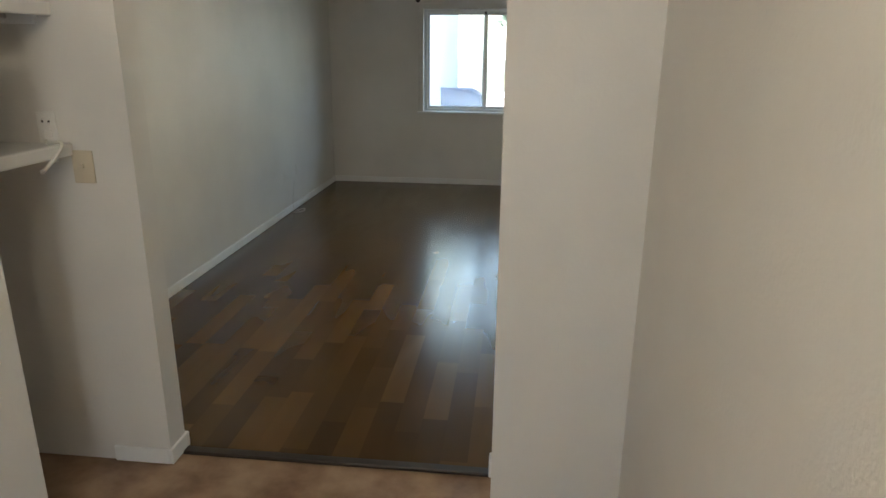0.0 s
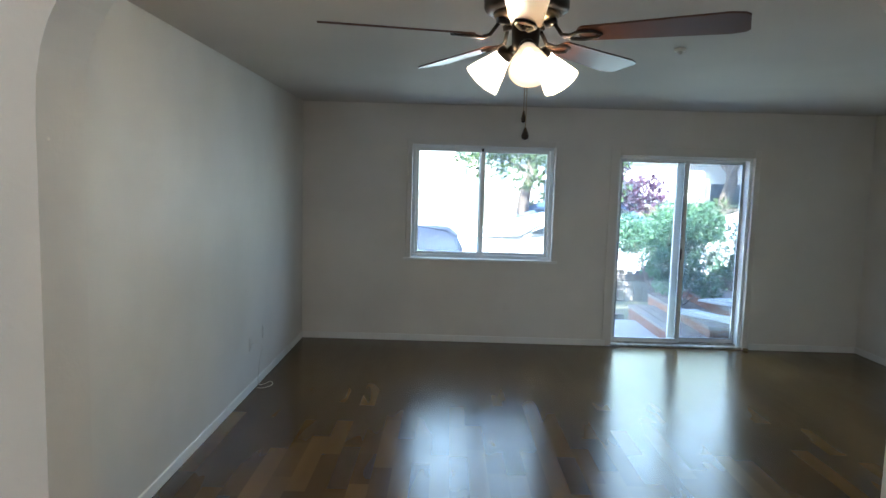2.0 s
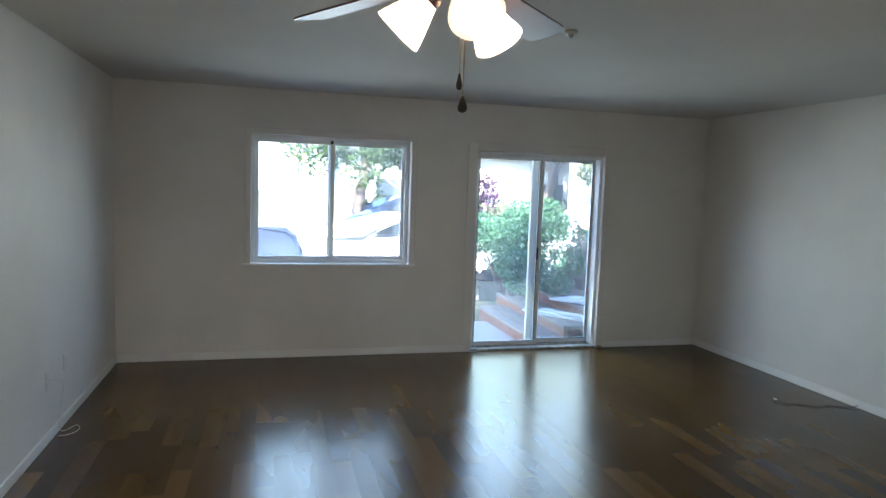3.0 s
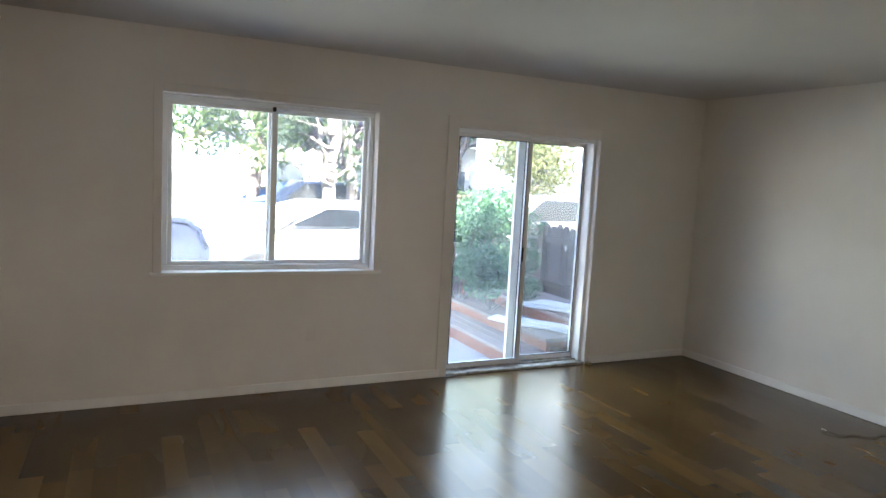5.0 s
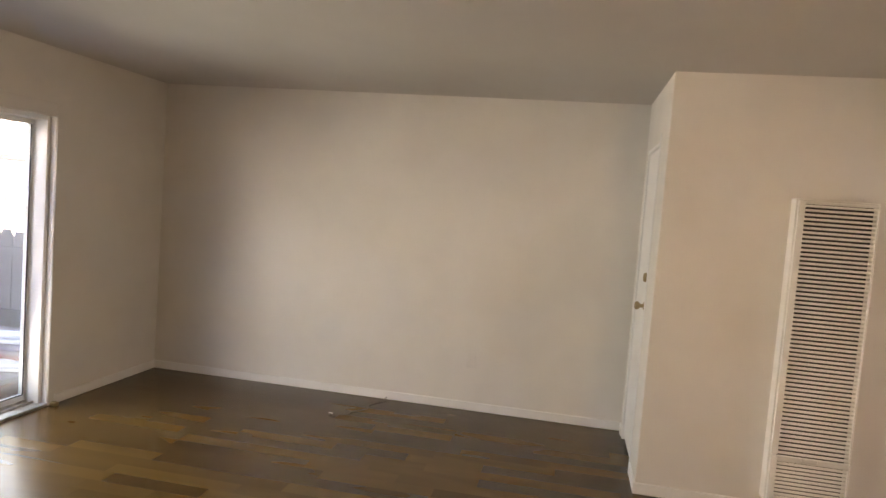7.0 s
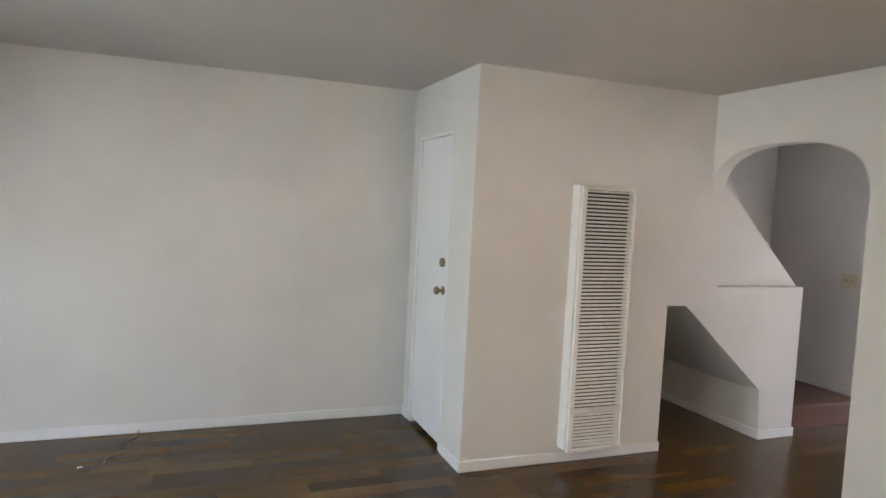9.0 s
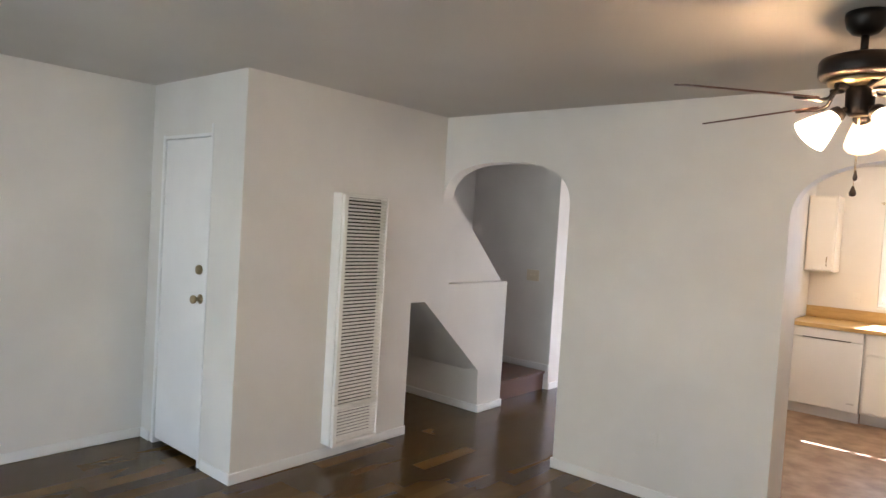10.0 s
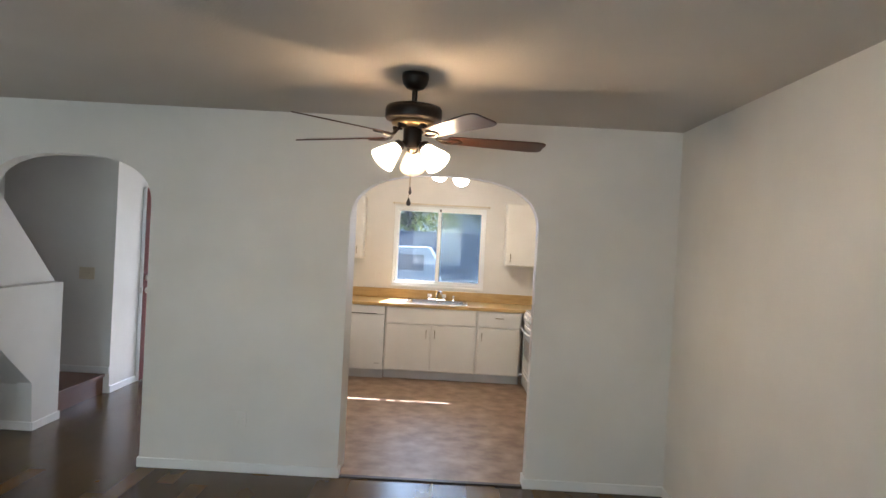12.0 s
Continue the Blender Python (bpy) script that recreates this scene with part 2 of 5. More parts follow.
structure("wall_west", mbox(WX - 0.15, WX, KS - 0.2, NY + 0.2, 0, H), PAINT, "painted off-white plaster side wall", "wall")
structure("wall_east", mbox(EX, EX + 0.15, -0.3, NY + 0.2, 0, 5.0), PAINT, "painted off-white plaster side wall", "wall")

# garden wall with a window and a glazed sliding door
WIN = (-0.718, 0.738, 0.872, 2.040)
SLD = (1.395, 2.765, 0.0, 1.985)
bm = mbox(WX, WIN[0], NY, NY + 0.2, 0, H)
box(bm, WIN[0], WIN[1], NY, NY + 0.2, 0, WIN[2])
box(bm, WIN[0], WIN[1], NY, NY + 0.2, WIN[3], H)
box(bm, WIN[1], SLD[0], NY, NY + 0.2, 0, H)
box(bm, SLD[0], SLD[1], NY, NY + 0.2, SLD[3], H)
box(bm, SLD[1], EX, NY, NY + 0.2, 0, H)
structure("wall_north", bm, PAINT, "off-white plaster wall with window and sliding door", "wall")

# wall with the two archways
bm = mbox(WX, K1[0], KY, SY, 0, H)
box(bm, K1[1], A1[0], KY, SY, 0, H)
for pts in (arch(*K1), arch(*A1)):
    for (xa, za), (xb, zb) in zip(pts, pts[1:]):
        if xb - xa < 1e-5:
            continue
        v = [bm.verts.new(p) for y in (KY, SY) for p in ((xa, y, za), (xb, y, zb), (xb, y, H), (xa, y, H))]
        bm.faces.new((v[0], v[1], v[2], v[3]))
        bm.faces.new((v[7], v[6], v[5], v[4]))
        bm.faces.new((v[4], v[5], v[1], v[0]))
bmesh.ops.remove_doubles(bm, verts=bm.verts, dist=1e-5)
structure("wall_south", bm, PAINT, "off-white plaster wall with two rounded archways", "wall")

# stair block: wall with the heater, the low opening under the stairs and the half wall
fields = [[(2.675, 0), (BY, 0), (BY, H), (2.675, H), (2.675, 1.13), (2.675, 1.003)],
          [(2.247, 1.13), (2.517, 1.13), (2.675, 1.13), (2.675, H), (2.247, H)],
          [(2.517, 1.003), (2.675, 1.003), (2.675, 1.13), (2.517, 1.13)],
          [(1.785, 0.372), (2.517, 1.003), (2.517, 1.13), (2.247, 1.13), (1.785, 1.13)],
          [(1.43, 0), (1.762, 0), (1.785, 0.372), (1.785, 1.13), (1.43, 1.13)]]
bm = bmesh.new()
corners = {(x, p): bm.verts.new((x, *p)) for x in (BX, BX + 0.11) for p in sorted({p for f in fields for p in f})}
sides = [(f[i - 1], f[i]) for f in fields for i in range(len(f))]
for f in fields:
    bm.faces.new([corners[BX, p] for p in f])
    bm.faces.new([corners[BX + 0.11, p] for p in reversed(f)])
for p, q in sides:
    if (q, p) not in sides:
        bm.faces.new((corners[BX, p], corners[BX, q], corners[BX + 0.11, q], corners[BX + 0.11, p]))
structure("wall_stair_block", bm, PAINT, "warm white plaster wall beside the stairs with a low opening", "wall")
bm = mbox(BX + 0.11, 3.185, BY - 0.11, BY, 0, H)
box(bm, 3.185, 3.772, BY - 0.11, BY, 2.065, H)
box(bm, 3.772, EX, BY - 0.11, BY, 0, H)
structure("wall_closet", bm, PAINT, "white plaster wall round a closet door", "wall")
# sloped guard above the half wall
outline = [(1.405, 1.131), (2.12, 1.82), (2.76, H), (3.3, H), (3.3, 1.131)]
structure("wall_stair_guard", prism(outline, "x", 2.905, 3.0), PAINT, "sloping white plaster stair guard", "wall")
bm = mbox(BX + 0.11, 3.0, 1.43, 2.6, 1.09, 1.129)
box(bm, BX + 0.11, 3.0, 1.43, 1.50, 0, 1.09)
structure("half_wall_cap", bm, PAINT, "painted ledge on the half wall", "wall")
# niche under the stairs: end wall, back, sloping soffit
structure("niche_wall", mbox(BX + 0.11, EX, 1.66, 1.762, 0, 0.40), PAINT, "low white wall closing the niche under the stairs", "wall")
structure("niche_side", mbox(BX + 0.11, EX, 2.684, 2.80, 0, 1.5), PAINT, "plaster side wall of the niche", "wall")
outline = [(1.70, 0.30), (1.785, 0.372), (2.517, 1.003), (2.95, 1.003), (2.95, 1.06), (2.50, 1.06), (1.70, 0.372)]
structure("niche_soffit", prism(outline, "x", BX + 0.11, EX), PAINT, "sloping plaster underside of the stairs", "ceiling")

# stairs
STAIRW = wood("stair_wood", (0.075, 0.032, 0.019), (0.125, 0.054, 0.032), (0.18, 0.082, 0.05), rough=0.3, grain=(10, 2, 10))
bm = mbox(2.925, EX, 0.535, 1.428, 0.0, 0.156)
box(bm, 3.001, EX, 1.428, 1.50, 0.0, 0.156)
box(bm, 2.905, EX, 0.536, 1.427, 0.157, 0.185, 0.006, 2)
box(bm, 3.001, EX, 1.4275, 1.50, 0.157, 0.185)
structure("stair_landing", bm, STAIRW, "dark wood stair landing", "stairs")
for i in range(11):
    y0, z1 = 1.50 + 0.215 * i, 0.185 + 0.19 * (i + 1)
    bm = mbox(3.0, EX, y0 - 0.02, y0 + 0.213, z1 - 0.028, z1 - 0.001)
    box(bm, 3.0, EX, y0, y0 + 0.015, z1 - 0.19, z1 - 0.028)
    structure("stair_step", bm, STAIRW, "dark wood stair tread and riser", "stairs")

# entry: slanting wall at the landing, wall with the front door
structure("wall_landing", mbox(2.868, EX, 0.40, 0.535, 0, 5.0), PAINT, "grey-white plaster wall beside the stairs", "wall")
structure("wall_entry", mbox(2.868, 2.98, -1.10, 0.40, 0, H), PAINT, "white plaster wall beside the front door", "wall")
bm = mbox(1.12, 1.90, -1.10, -0.95, 0, H)
box(bm, 1.90, 2.80, -1.10, -0.95, 2.04, H)
box(bm, 2.80, 2.868, -1.10, -0.95, 0, H)
structure("wall_entry_south", bm, PAINT, "white plaster wall round the front doorway", "wall")
structure("wall_stairwell", mbox(2.83, 2.93, 0.3, 4.6, H + 0.16, 5.0), PAINT, "upper plaster wall of the stairwell", "wall")
structure("wall_stairwell_north", mbox(2.93, EX, 4.5, 4.6, H + 0.16, 5.0), PAINT, "upper plaster wall of the stairwell", "wall")

# kitchen walls
KW = (-0.775, 0.385, 1.045, 2.050)
bm = mbox(WX, KW[0], KS - 0.2, KS, 0, H)
box(bm, KW[0], KW[1], KS - 0.2, KS, 0, KW[2])
box(bm, KW[0], KW[1], KS - 0.2, KS, KW[3], H)
box(bm, KW[1], 1.12, KS - 0.2, KS, 0, H)
structure("wall_kitchen_window", bm, PAINT, "cream painted kitchen wall round a window", "wall")
bm = mbox(1.0, 1.12, KS, 0.6, 0, H)
box(bm, 0.78, 1.12, 0.6, KY, 0, H)
structure("wall_kitchen_east", bm, PAINT, "warm white painted kitchen side wall", "wall")

structure("wall_kitchen_pier", mbox(0.354, 0.81, 2.06, KY - 0.001, 0, H), PAINT, "warm white painted pier beside the kitchen archway", "wall")

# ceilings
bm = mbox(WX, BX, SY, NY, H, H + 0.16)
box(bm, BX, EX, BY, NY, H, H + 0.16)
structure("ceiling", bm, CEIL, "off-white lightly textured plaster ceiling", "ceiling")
structure("ceiling_kitchen", box(mbox(WX, 1.12, KS, SY, H, H + 0.16), 1.12, 2.868, -0.95, SY, H, H + 0.16), CEILK, "cream plaster kitchen ceiling, lightened for more bounce", "ceiling")
# low white slab added out of view to bounce light onto the landing
structure("ceiling_landing", mbox(2.868, EX, 0.40, 1.6, H, H + 0.16), TRIM, "unseen white slab added over the landing to bounce light", "ceiling")
structure("ceiling_stairwell", mbox(2.83, EX, -0.1, 4.6, 5.0, 5.1), CEIL, "white stairwell ceiling", "ceiling")

# unseen upper storey and eaves, sized to shade garden side, kitchen window and hall
structure("upper_storey", mbox(WX - 0.15, 2.82, -0.9, 5.4, H + 0.17, 5.2), PAINT, "pale stucco upper storey", "building")
# reaches further north only to keep the sun off the fence
structure("upper_storey_east", mbox(2.83, EX + 0.15, 4.62, 6.6, H + 0.17, 5.2), PAINT, "pale stucco upper storey", "building")
# deeper part from x 1.2 is added to keep sun out of the hall
structure("porch_roof", box(mbox(WX - 0.3, 1.2, -2.31, KS - 0.2, 2.36, 2.48), 1.2, EX + 0.3, -3.3, -1.0, 2.36, 2.48), TRIM, "unseen white porch roof, sized to block the sun", "roof")

# board on brackets, added out of view to block sun on counter and sink
bm = mbox(-2.1, -0.1, -2.64, -2.58, 2.12, 2.597, 0.004)
for x in (-2.0, -0.22):
    box(bm, x, x + 0.05, -2.581, -2.309, 2.455, 2.475)
structure("porch_fascia", bm, TRIM, "unseen white board added to keep the sun off the sink", "roof")

# floors
structure("floor", mbox(WX, EX, SY - 0.03, NY, -0.12, -0.012), DARKW, "dark subfloor under laminate strips", "floor")
structure("floor_hall", mbox(1.12, 2.999, -1.10, SY - 0.03, -0.12, -0.012), DARKW, "dark subfloor of the hall", "floor")
structure("floor_niche", mbox(BX, EX, 1.5, SY - 0.03, -0.12, -0.013), DARKW, "dark subfloor of the niche", "floor")
structure("floor_kitchen", mbox(WX, 1.0, KS, SY - 0.045, -0.12, -0.003), KFLOOR, "mottled brown sheet vinyl kitchen floor", "floor")
bm = bmesh.new()
box(bm, K1[0] - 0.004, K1[1] + 0.004, SY - 0.05, SY - 0.005, -0.01, 0.010, 0.004)
structure("threshold", bm, DARKW, "dark wood transition strip between laminate and vinyl", "trim")

# baseboards
bh, bt = 0.068, 0.013


def baseboard(x0, x1, y0, y1):
    structure("baseboard", mbox(x0, x1, y0, y1, 0, bh, 0.004), TRIM, "white painted baseboard", "baseboard")


baseboard(WX, WX + bt, SY + bt, NY)
baseboard(EX - bt, EX, BY + bt, NY)
baseboard(WX + bt, SLD[0] - 0.06, NY - bt, NY)
baseboard(SLD[1] + 0.06, EX - bt, NY - bt, NY)
baseboard(K1[1] - bt, A1[0] + bt, SY, SY + bt)
baseboard(WX, K1[0] + bt, SY, SY + bt)
baseboard(A1[0], A1[0] + bt, KY, SY)
baseboard(K1[0], K1[0] + bt, KY - bt, SY)
baseboard(K1[1] - bt, K1[1], SY - 0.06, SY)
baseboard(-1.14, K1[0], KY - bt, KY)
baseboard(BX - bt, BX, 2.668, BY + bt)
baseboard(BX - bt, BX, 1.43 - bt, 1.762 + bt)
baseboard(BX, 3.185 - 0.05, BY, BY + bt)
baseboard(3.772 + 0.05, EX - bt, BY, BY + bt)
baseboard(BX, EX, 1.762, 1.762 + bt)
baseboard(2.868 - bt, 2.868, -0.95, 0.535)
structure("baseboard", mbox(2.868, EX, 0.535, 0.535 + bt, 0.187, 0.185 + bh, 0.004), TRIM, "white painted baseboard on the landing", "baseboard")

# ---- garden window ----
def sliding_window(name, x0, x1, z0, z1, wall, depth, mull, out, label, glazing=GLASS):
    """A vinyl window with one fixed and one sliding light; out: +1 when the outside lies at +y."""
    w = tagged(new(name), label, "window", kind="structure")
    gy = wall + out * depth
    f = 0.038
    lo, hi = sorted((gy - 0.045 * out, gy + 0.04 * out))
    bm = mbox(x0, x1, lo, hi, z0, z0 + f, 0.004)
    box(bm, x0, x1, lo, hi, z1 - f, z1, 0.004)
    box(bm, x0, x0 + f, lo, hi, z0 + f, z1 - f, 0.004)
    box(bm, x1 - f, x1, lo, hi, z0 + f, z1 - f, 0.004)
    part("window_frame", bm, VINYLF, w)
    mid = mull
    for k, (a, b, dy) in enumerate(((x0 + f, mid + 0.03, -0.018 * out), (mid - 0.03, x1 - f, 0.018 * out))):
        s = 0.026
        y = gy + dy
        bm = mbox(a, b, y - 0.014, y + 0.014, z0 + f, z0 + f + s, 0.003)
        box(bm, a, b, y - 0.014, y + 0.014, z1 - f - s, z1 - f, 0.003)
        box(bm, a, a + s, y - 0.014, y + 0.014, z0 + f + s, z1 - f - s, 0.003)
        box(bm, b - s - 0.016 * (1 - k), b, y - 0.014, y + 0.014, z0 + f + s, z1 - f - s, 0.003)
        sash = part("sash", bm, VINYLF, w)
        pane = part("pane", mbox(a + s, b - s, y - 0.003, y + 0.003, z0 + f + s, z1 - f - s), glazing, sash)
        pane.visible_shadow = False
    part("latch", mbox(mid - 0.012, mid + 0.012, gy - 0.05 * out - 0.006, gy - 0.05 * out + 0.006, z1 - f - 0.02, z1 - f + 0.012, 0.003), BLACK, w)
    return w


win = sliding_window("window_1", WIN[0], WIN[1], WIN[2], WIN[3], NY, 0.135, 0.0, 1, "white vinyl sliding window in the garden wall")
part("insect_screen", mbox(0.03, WIN[1] - 0.04, NY + 0.182, NY + 0.184, WIN[2] + 0.04, WIN[3] - 0.04), SCREEN, win, "fine grey insect screen")
part("window_sill", mbox(WIN[0] - 0.075, WIN[1] + 0.06, NY - 0.022, NY + 0.09, WIN[2] - 0.022, WIN[2] + 0.004, 0.005, 2), TRIM, win)
bm = mbox(WIN[0] - 0.055, WIN[0], NY - 0.011, NY, WIN[2], WIN[3] + 0.055, 0.003)
box(bm, WIN[1], WIN[1] + 0.055, NY - 0.011, NY, WIN[2], WIN[3] + 0.055, 0.003)
box(bm, WIN[0], WIN[1], NY - 0.011, NY, WIN[3], WIN[3] + 0.055, 0.003)
part("casing", bm, PAINT, win)

# ---- glazed sliding door ----
door = tagged(new("door_1"), "white aluminium sliding glass patio door, closed", "sliding door", kind="structure")
x0, x1, z1 = SLD[0], SLD[1], SLD[3]
bm = mbox(x0, x0 + 0.022, NY + 0.04, NY + 0.2, 0.0, z1, 0.003)
box(bm, x1 - 0.03, x1, NY + 0.04, NY + 0.2, 0.0, z1, 0.003)
box(bm, x0 + 0.03, x1 - 0.03, NY + 0.04, NY + 0.2, z1 - 0.028, z1, 0.003)
part("door_frame", bm, VINYLF, door)
bm = mbox(x0 + 0.001, x1 - 0.001, NY - 0.012, NY + 0.2, 0.0, 0.022, 0.004)
box(bm, x0 + 0.03, x1 - 0.03, NY + 0.075, NY + 0.083, 0.022, 0.036)
box(bm, x0 + 0.03, x1 - 0.03, NY + 0.135, NY + 0.143, 0.022, 0.036)
part("track", bm, material("worn_aluminium", (0.55, 0.54, 0.52), 0.45, metal=0.3, color2=(0.26, 0.25, 0.23), scale=18), door, "dirty aluminium track")
for name, a, b, y, sl, sr in (("sliding_panel", x0 + 0.022, 2.138, NY + 0.10, 0.03, 0.045), ("fixed_panel", 2.035, x1 - 0.03, NY + 0.165, 0.072, 0.022)):
    bm = mbox(a, b, y - 0.018, y + 0.018, 0.024, 0.075, 0.004)
    box(bm, a, b, y - 0.018, y + 0.018, z1 - 0.062, z1 - 0.028, 0.004)
    box(bm, a, a + sl, y - 0.018, y + 0.018, 0.075, z1 - 0.062, 0.004)
    box(bm, b - sr, b, y - 0.018, y + 0.018, 0.075, z1 - 0.062, 0.004)
    p = part(name, bm, VINYLF, door)
    g = part("pane", mbox(a + sl, b - sr, y - 0.003, y + 0.003, 0.075, z1 - 0.062), GLASS, p)
    g.visible_shadow = False
    bm = bmesh.new()
    for gx in (a + sl, b - sr):
        box(bm, gx - 0.004, gx + 0.004, y - 0.021, y - 0.0175, 0.072, z1 - 0.059)
    for gz in (0.075, z1 - 0.062):
        box(bm, a + sl + 0.004, b - sr - 0.004, y - 0.021, y - 0.0175, gz - 0.003, gz + 0.003)
    part("gasket", bm, material("black_rubber", (0.02, 0.02, 0.022), 0.6), p, "thin black rubber glazing gasket")
    if name == "sliding_panel":
        pts = [(a + 0.014, y - 0.016, 0.895), (a + 0.014, y - 0.05, 0.905), (a + 0.014, y - 0.066, 0.94), (a + 0.014, y - 0.068, 0.99), (a + 0.014, y - 0.066, 1.04), (a + 0.014, y - 0.05, 1.075), (a + 0.014, y - 0.016, 1.085)]
        part("pull_handle", tube(pts, 0.009), CHROME, p, "curved chrome pull handle", smooth=True)
        part("latch_plate", mbox(b - 0.045, b - 0.03, y - 0.024, y - 0.018, 0.92, 1.04, 0.002), BLACK, p)
bm = mbox(x0 - 0.095, x0, NY - 0.012, NY, 0.0, z1 + 0.09, 0.004)
box(bm, x1, x1 + 0.055, NY - 0.012, NY, 0.0, z1 + 0.09, 0.004)
box(bm, x0, x1, NY - 0.012, NY, z1, z1 + 0.09, 0.004)
part("casing", bm, PAINT, door)
part("insect_screen", mbox(2.05, x1 - 0.032, NY + 0.19, NY + 0.192, 0.04, z1 - 0.03), SCREEN, door, "fine grey insect screen")
part("catch_block", mbox(x1 + 0.01, x1 + 0.05, NY - 0.06, NY - 0.013, 0.0, 0.025, 0.004), BRASS, door)

# ---- closet door ----
cd = tagged(new("door_2"), "plain white painted closet door, closed", "door", kind="structure")
leaf = part("leaf", mbox(3.190, 3.767, BY - 0.045, BY - 0.006, 0.036, 2.058, 0.003), DOORW, cd)
lock = [(0.0, 0.0), (0.03, 0.0), (0.031, 0.006), (0.012, 0.012), (0.011, 0.028), (0.02, 0.034), (0.027, 0.045), (0.026, 0.057), (0.016, 0.064), (0, 0.066)]
part("door_knob", turned(lock, 24, pose(3.245, BY - 0.006, 1.05, -90)), BRASS, leaf, "antique brass door knob", smooth=True)
part("deadbolt", turned([(0, 0), (0.03, 0), (0.031, 0.01), (0.027, 0.02), (0.02, 0.024), (0, 0.025)], 24, pose(3.265, BY - 0.006, 1.232, -90)), BRASS, leaf, "round brass deadbolt plate", smooth=True)
for z in (0.285, 1.83):
    part("hinge", mbox(3.764, 3.784, BY - 0.008, BY + 0.006, z - 0.045, z + 0.045, 0.003), DOORW, cd)
bm = mbox(3.165, 3.187, BY - 0.1, BY + 0.006, 0, 2.14, 0.002)
box(bm, 3.770, 3.80, BY - 0.1, BY + 0.006, 0, 2.09, 0.002)
box(bm, 3.187, 3.770, BY - 0.1, BY + 0.006, 2.063, 2.085, 0.002)
part("door_frame", bm, DOORW, cd)

# ---- front door in the hall ----
RED = material("mahogany_paint", (0.10, 0.018, 0.013), 0.7, spec=0.15, color2=(0.06, 0.012, 0.01), scale=9, stretch=(1, 1, 0.2))
fd = tagged(new("door_3"), "open front door, white inside and dark red outside", "door", kind="structure")
leaf = part("leaf", mbox(2.826, 2.862, -0.94, 0.02, 0.012, 2.02, 0.004), DOORW, fd)
part("outer_face", mbox(2.820, 2.8255, -0.935, 0.017, 0.016, 2.016), RED, leaf, "dark red painted outer face")
part("door_knob", turned(lock, 20, pose(2.820, -0.045, 0.95, 0, -90)), NICKEL, leaf, smooth=True)
part("deadbolt", turned([(0, 0), (0.03, 0), (0.03, 0.015), (0.02, 0.022), (0, 0.023)], 20, pose(2.820, -0.045, 1.08, 0, -90)), NICKEL, leaf, smooth=True)
part("latch_plate", mbox(2.832, 2.856, 0.020, 0.0225, 0.92, 0.98), NICKEL, leaf)
bm = mbox(1.86, 1.90, -1.105, -0.935, 0, 2.08, 0.004)
box(bm, 2.80, 2.84, -1.105, -0.945, 0, 2.08, 0.004)
box(bm, 1.90, 2.80, -1.105, -0.935, 2.04, 2.08, 0.004)
part("door_frame", bm, TRIM, fd)
part("threshold_plate", mbox(1.90, 2.80, -1.105, -0.94, 0.0, 0.014, 0.004), NICKEL, fd)

# ---- wall heater ----
HWHITE = material("heater_enamel", (0.78, 0.77, 0.73), 0.35, color2=(0.75, 0.73, 0.68), scale=5, bump=0.05)
# painted near-black so the gaps between the louvres look dark
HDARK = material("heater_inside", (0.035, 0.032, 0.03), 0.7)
heater = thing("wall_heater", (BX, 3.2705, 0.095), "tall white enamelled louvred gas wall heater on the wall", "heater")
# own frame: x out of the wall is negative, y along the wall, z up
bw, hw, hh, hd, bd = 0.2055, 0.198, 1.668, 0.112, 0.088
bm = mbox(-bd, -0.002, bw - 0.012, bw, 0.008, hh + 0.012, 0.003)
box(bm, -bd, -0.002, -bw, -bw + 0.012, 0.008, hh + 0.012, 0.003)
box(bm, -bd, -0.002, -bw + 0.012, bw - 0.012, hh, hh + 0.012, 0.003)
box(bm, -bd, -0.002, -bw + 0.012, bw - 0.012, 0.008, 0.020, 0.003)
box(bm, -bd, -bd + 0.006, hw - 0.02, bw - 0.012, 0.02, hh)
box(bm, -bd, -bd + 0.006, -bw + 0.012, -hw + 0.02, 0.02, hh)
part("casing", bm, HWHITE, heater)
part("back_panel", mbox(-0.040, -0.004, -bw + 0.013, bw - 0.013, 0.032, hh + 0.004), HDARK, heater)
bm = mbox(-hd, -bd - 0.001, hw - 0.034, hw, 0.285, hh, 0.005, 2)
box(bm, -hd, -bd - 0.001, -hw, -hw + 0.008, 0.285, hh, 0.005, 2)
box(bm, -hd, -bd - 0.001, -hw + 0.008, hw - 0.034, hh - 0.015, hh, 0.004)
part("upper_frame", bm, HWHITE, heater)
bm = mbox(-hd - 0.003, -bd - 0.001, hw - 0.034, hw, 0.0, 0.281, 0.005, 2)
box(bm, -hd - 0.003, -bd - 0.001, -hw, -hw + 0.008, 0.0, 0.281, 0.005, 2)
box(bm, -hd - 0.003, -bd - 0.001, -hw + 0.008, hw - 0.034, 0.25, 0.281, 0.004)
box(bm, -hd - 0.003, -bd - 0.001, -hw + 0.008, hw - 0.034, 0.0, 0.028, 0.004)
part("lower_frame", bm, HWHITE, heater)
part("control_tab", mbox(-hd - 0.022, -hd - 0.002, -0.03, 0.05, 0.266, 0.288, 0.004), WHITEP, heater, "small white control tab")


def louvre_mesh():
    bm = bmesh.new()
    box(bm, -0.001, 0.001, -hw + 0.006, hw - 0.032, -0.0082, 0.0082, m=pose(0, 0, 0, 0, 42))
    me = bpy.data.meshes.new("louvre")
    bm.to_mesh(me)
    bm.free()
    me.materials.append(HWHITE)
    return me


lm = louvre_mesh()
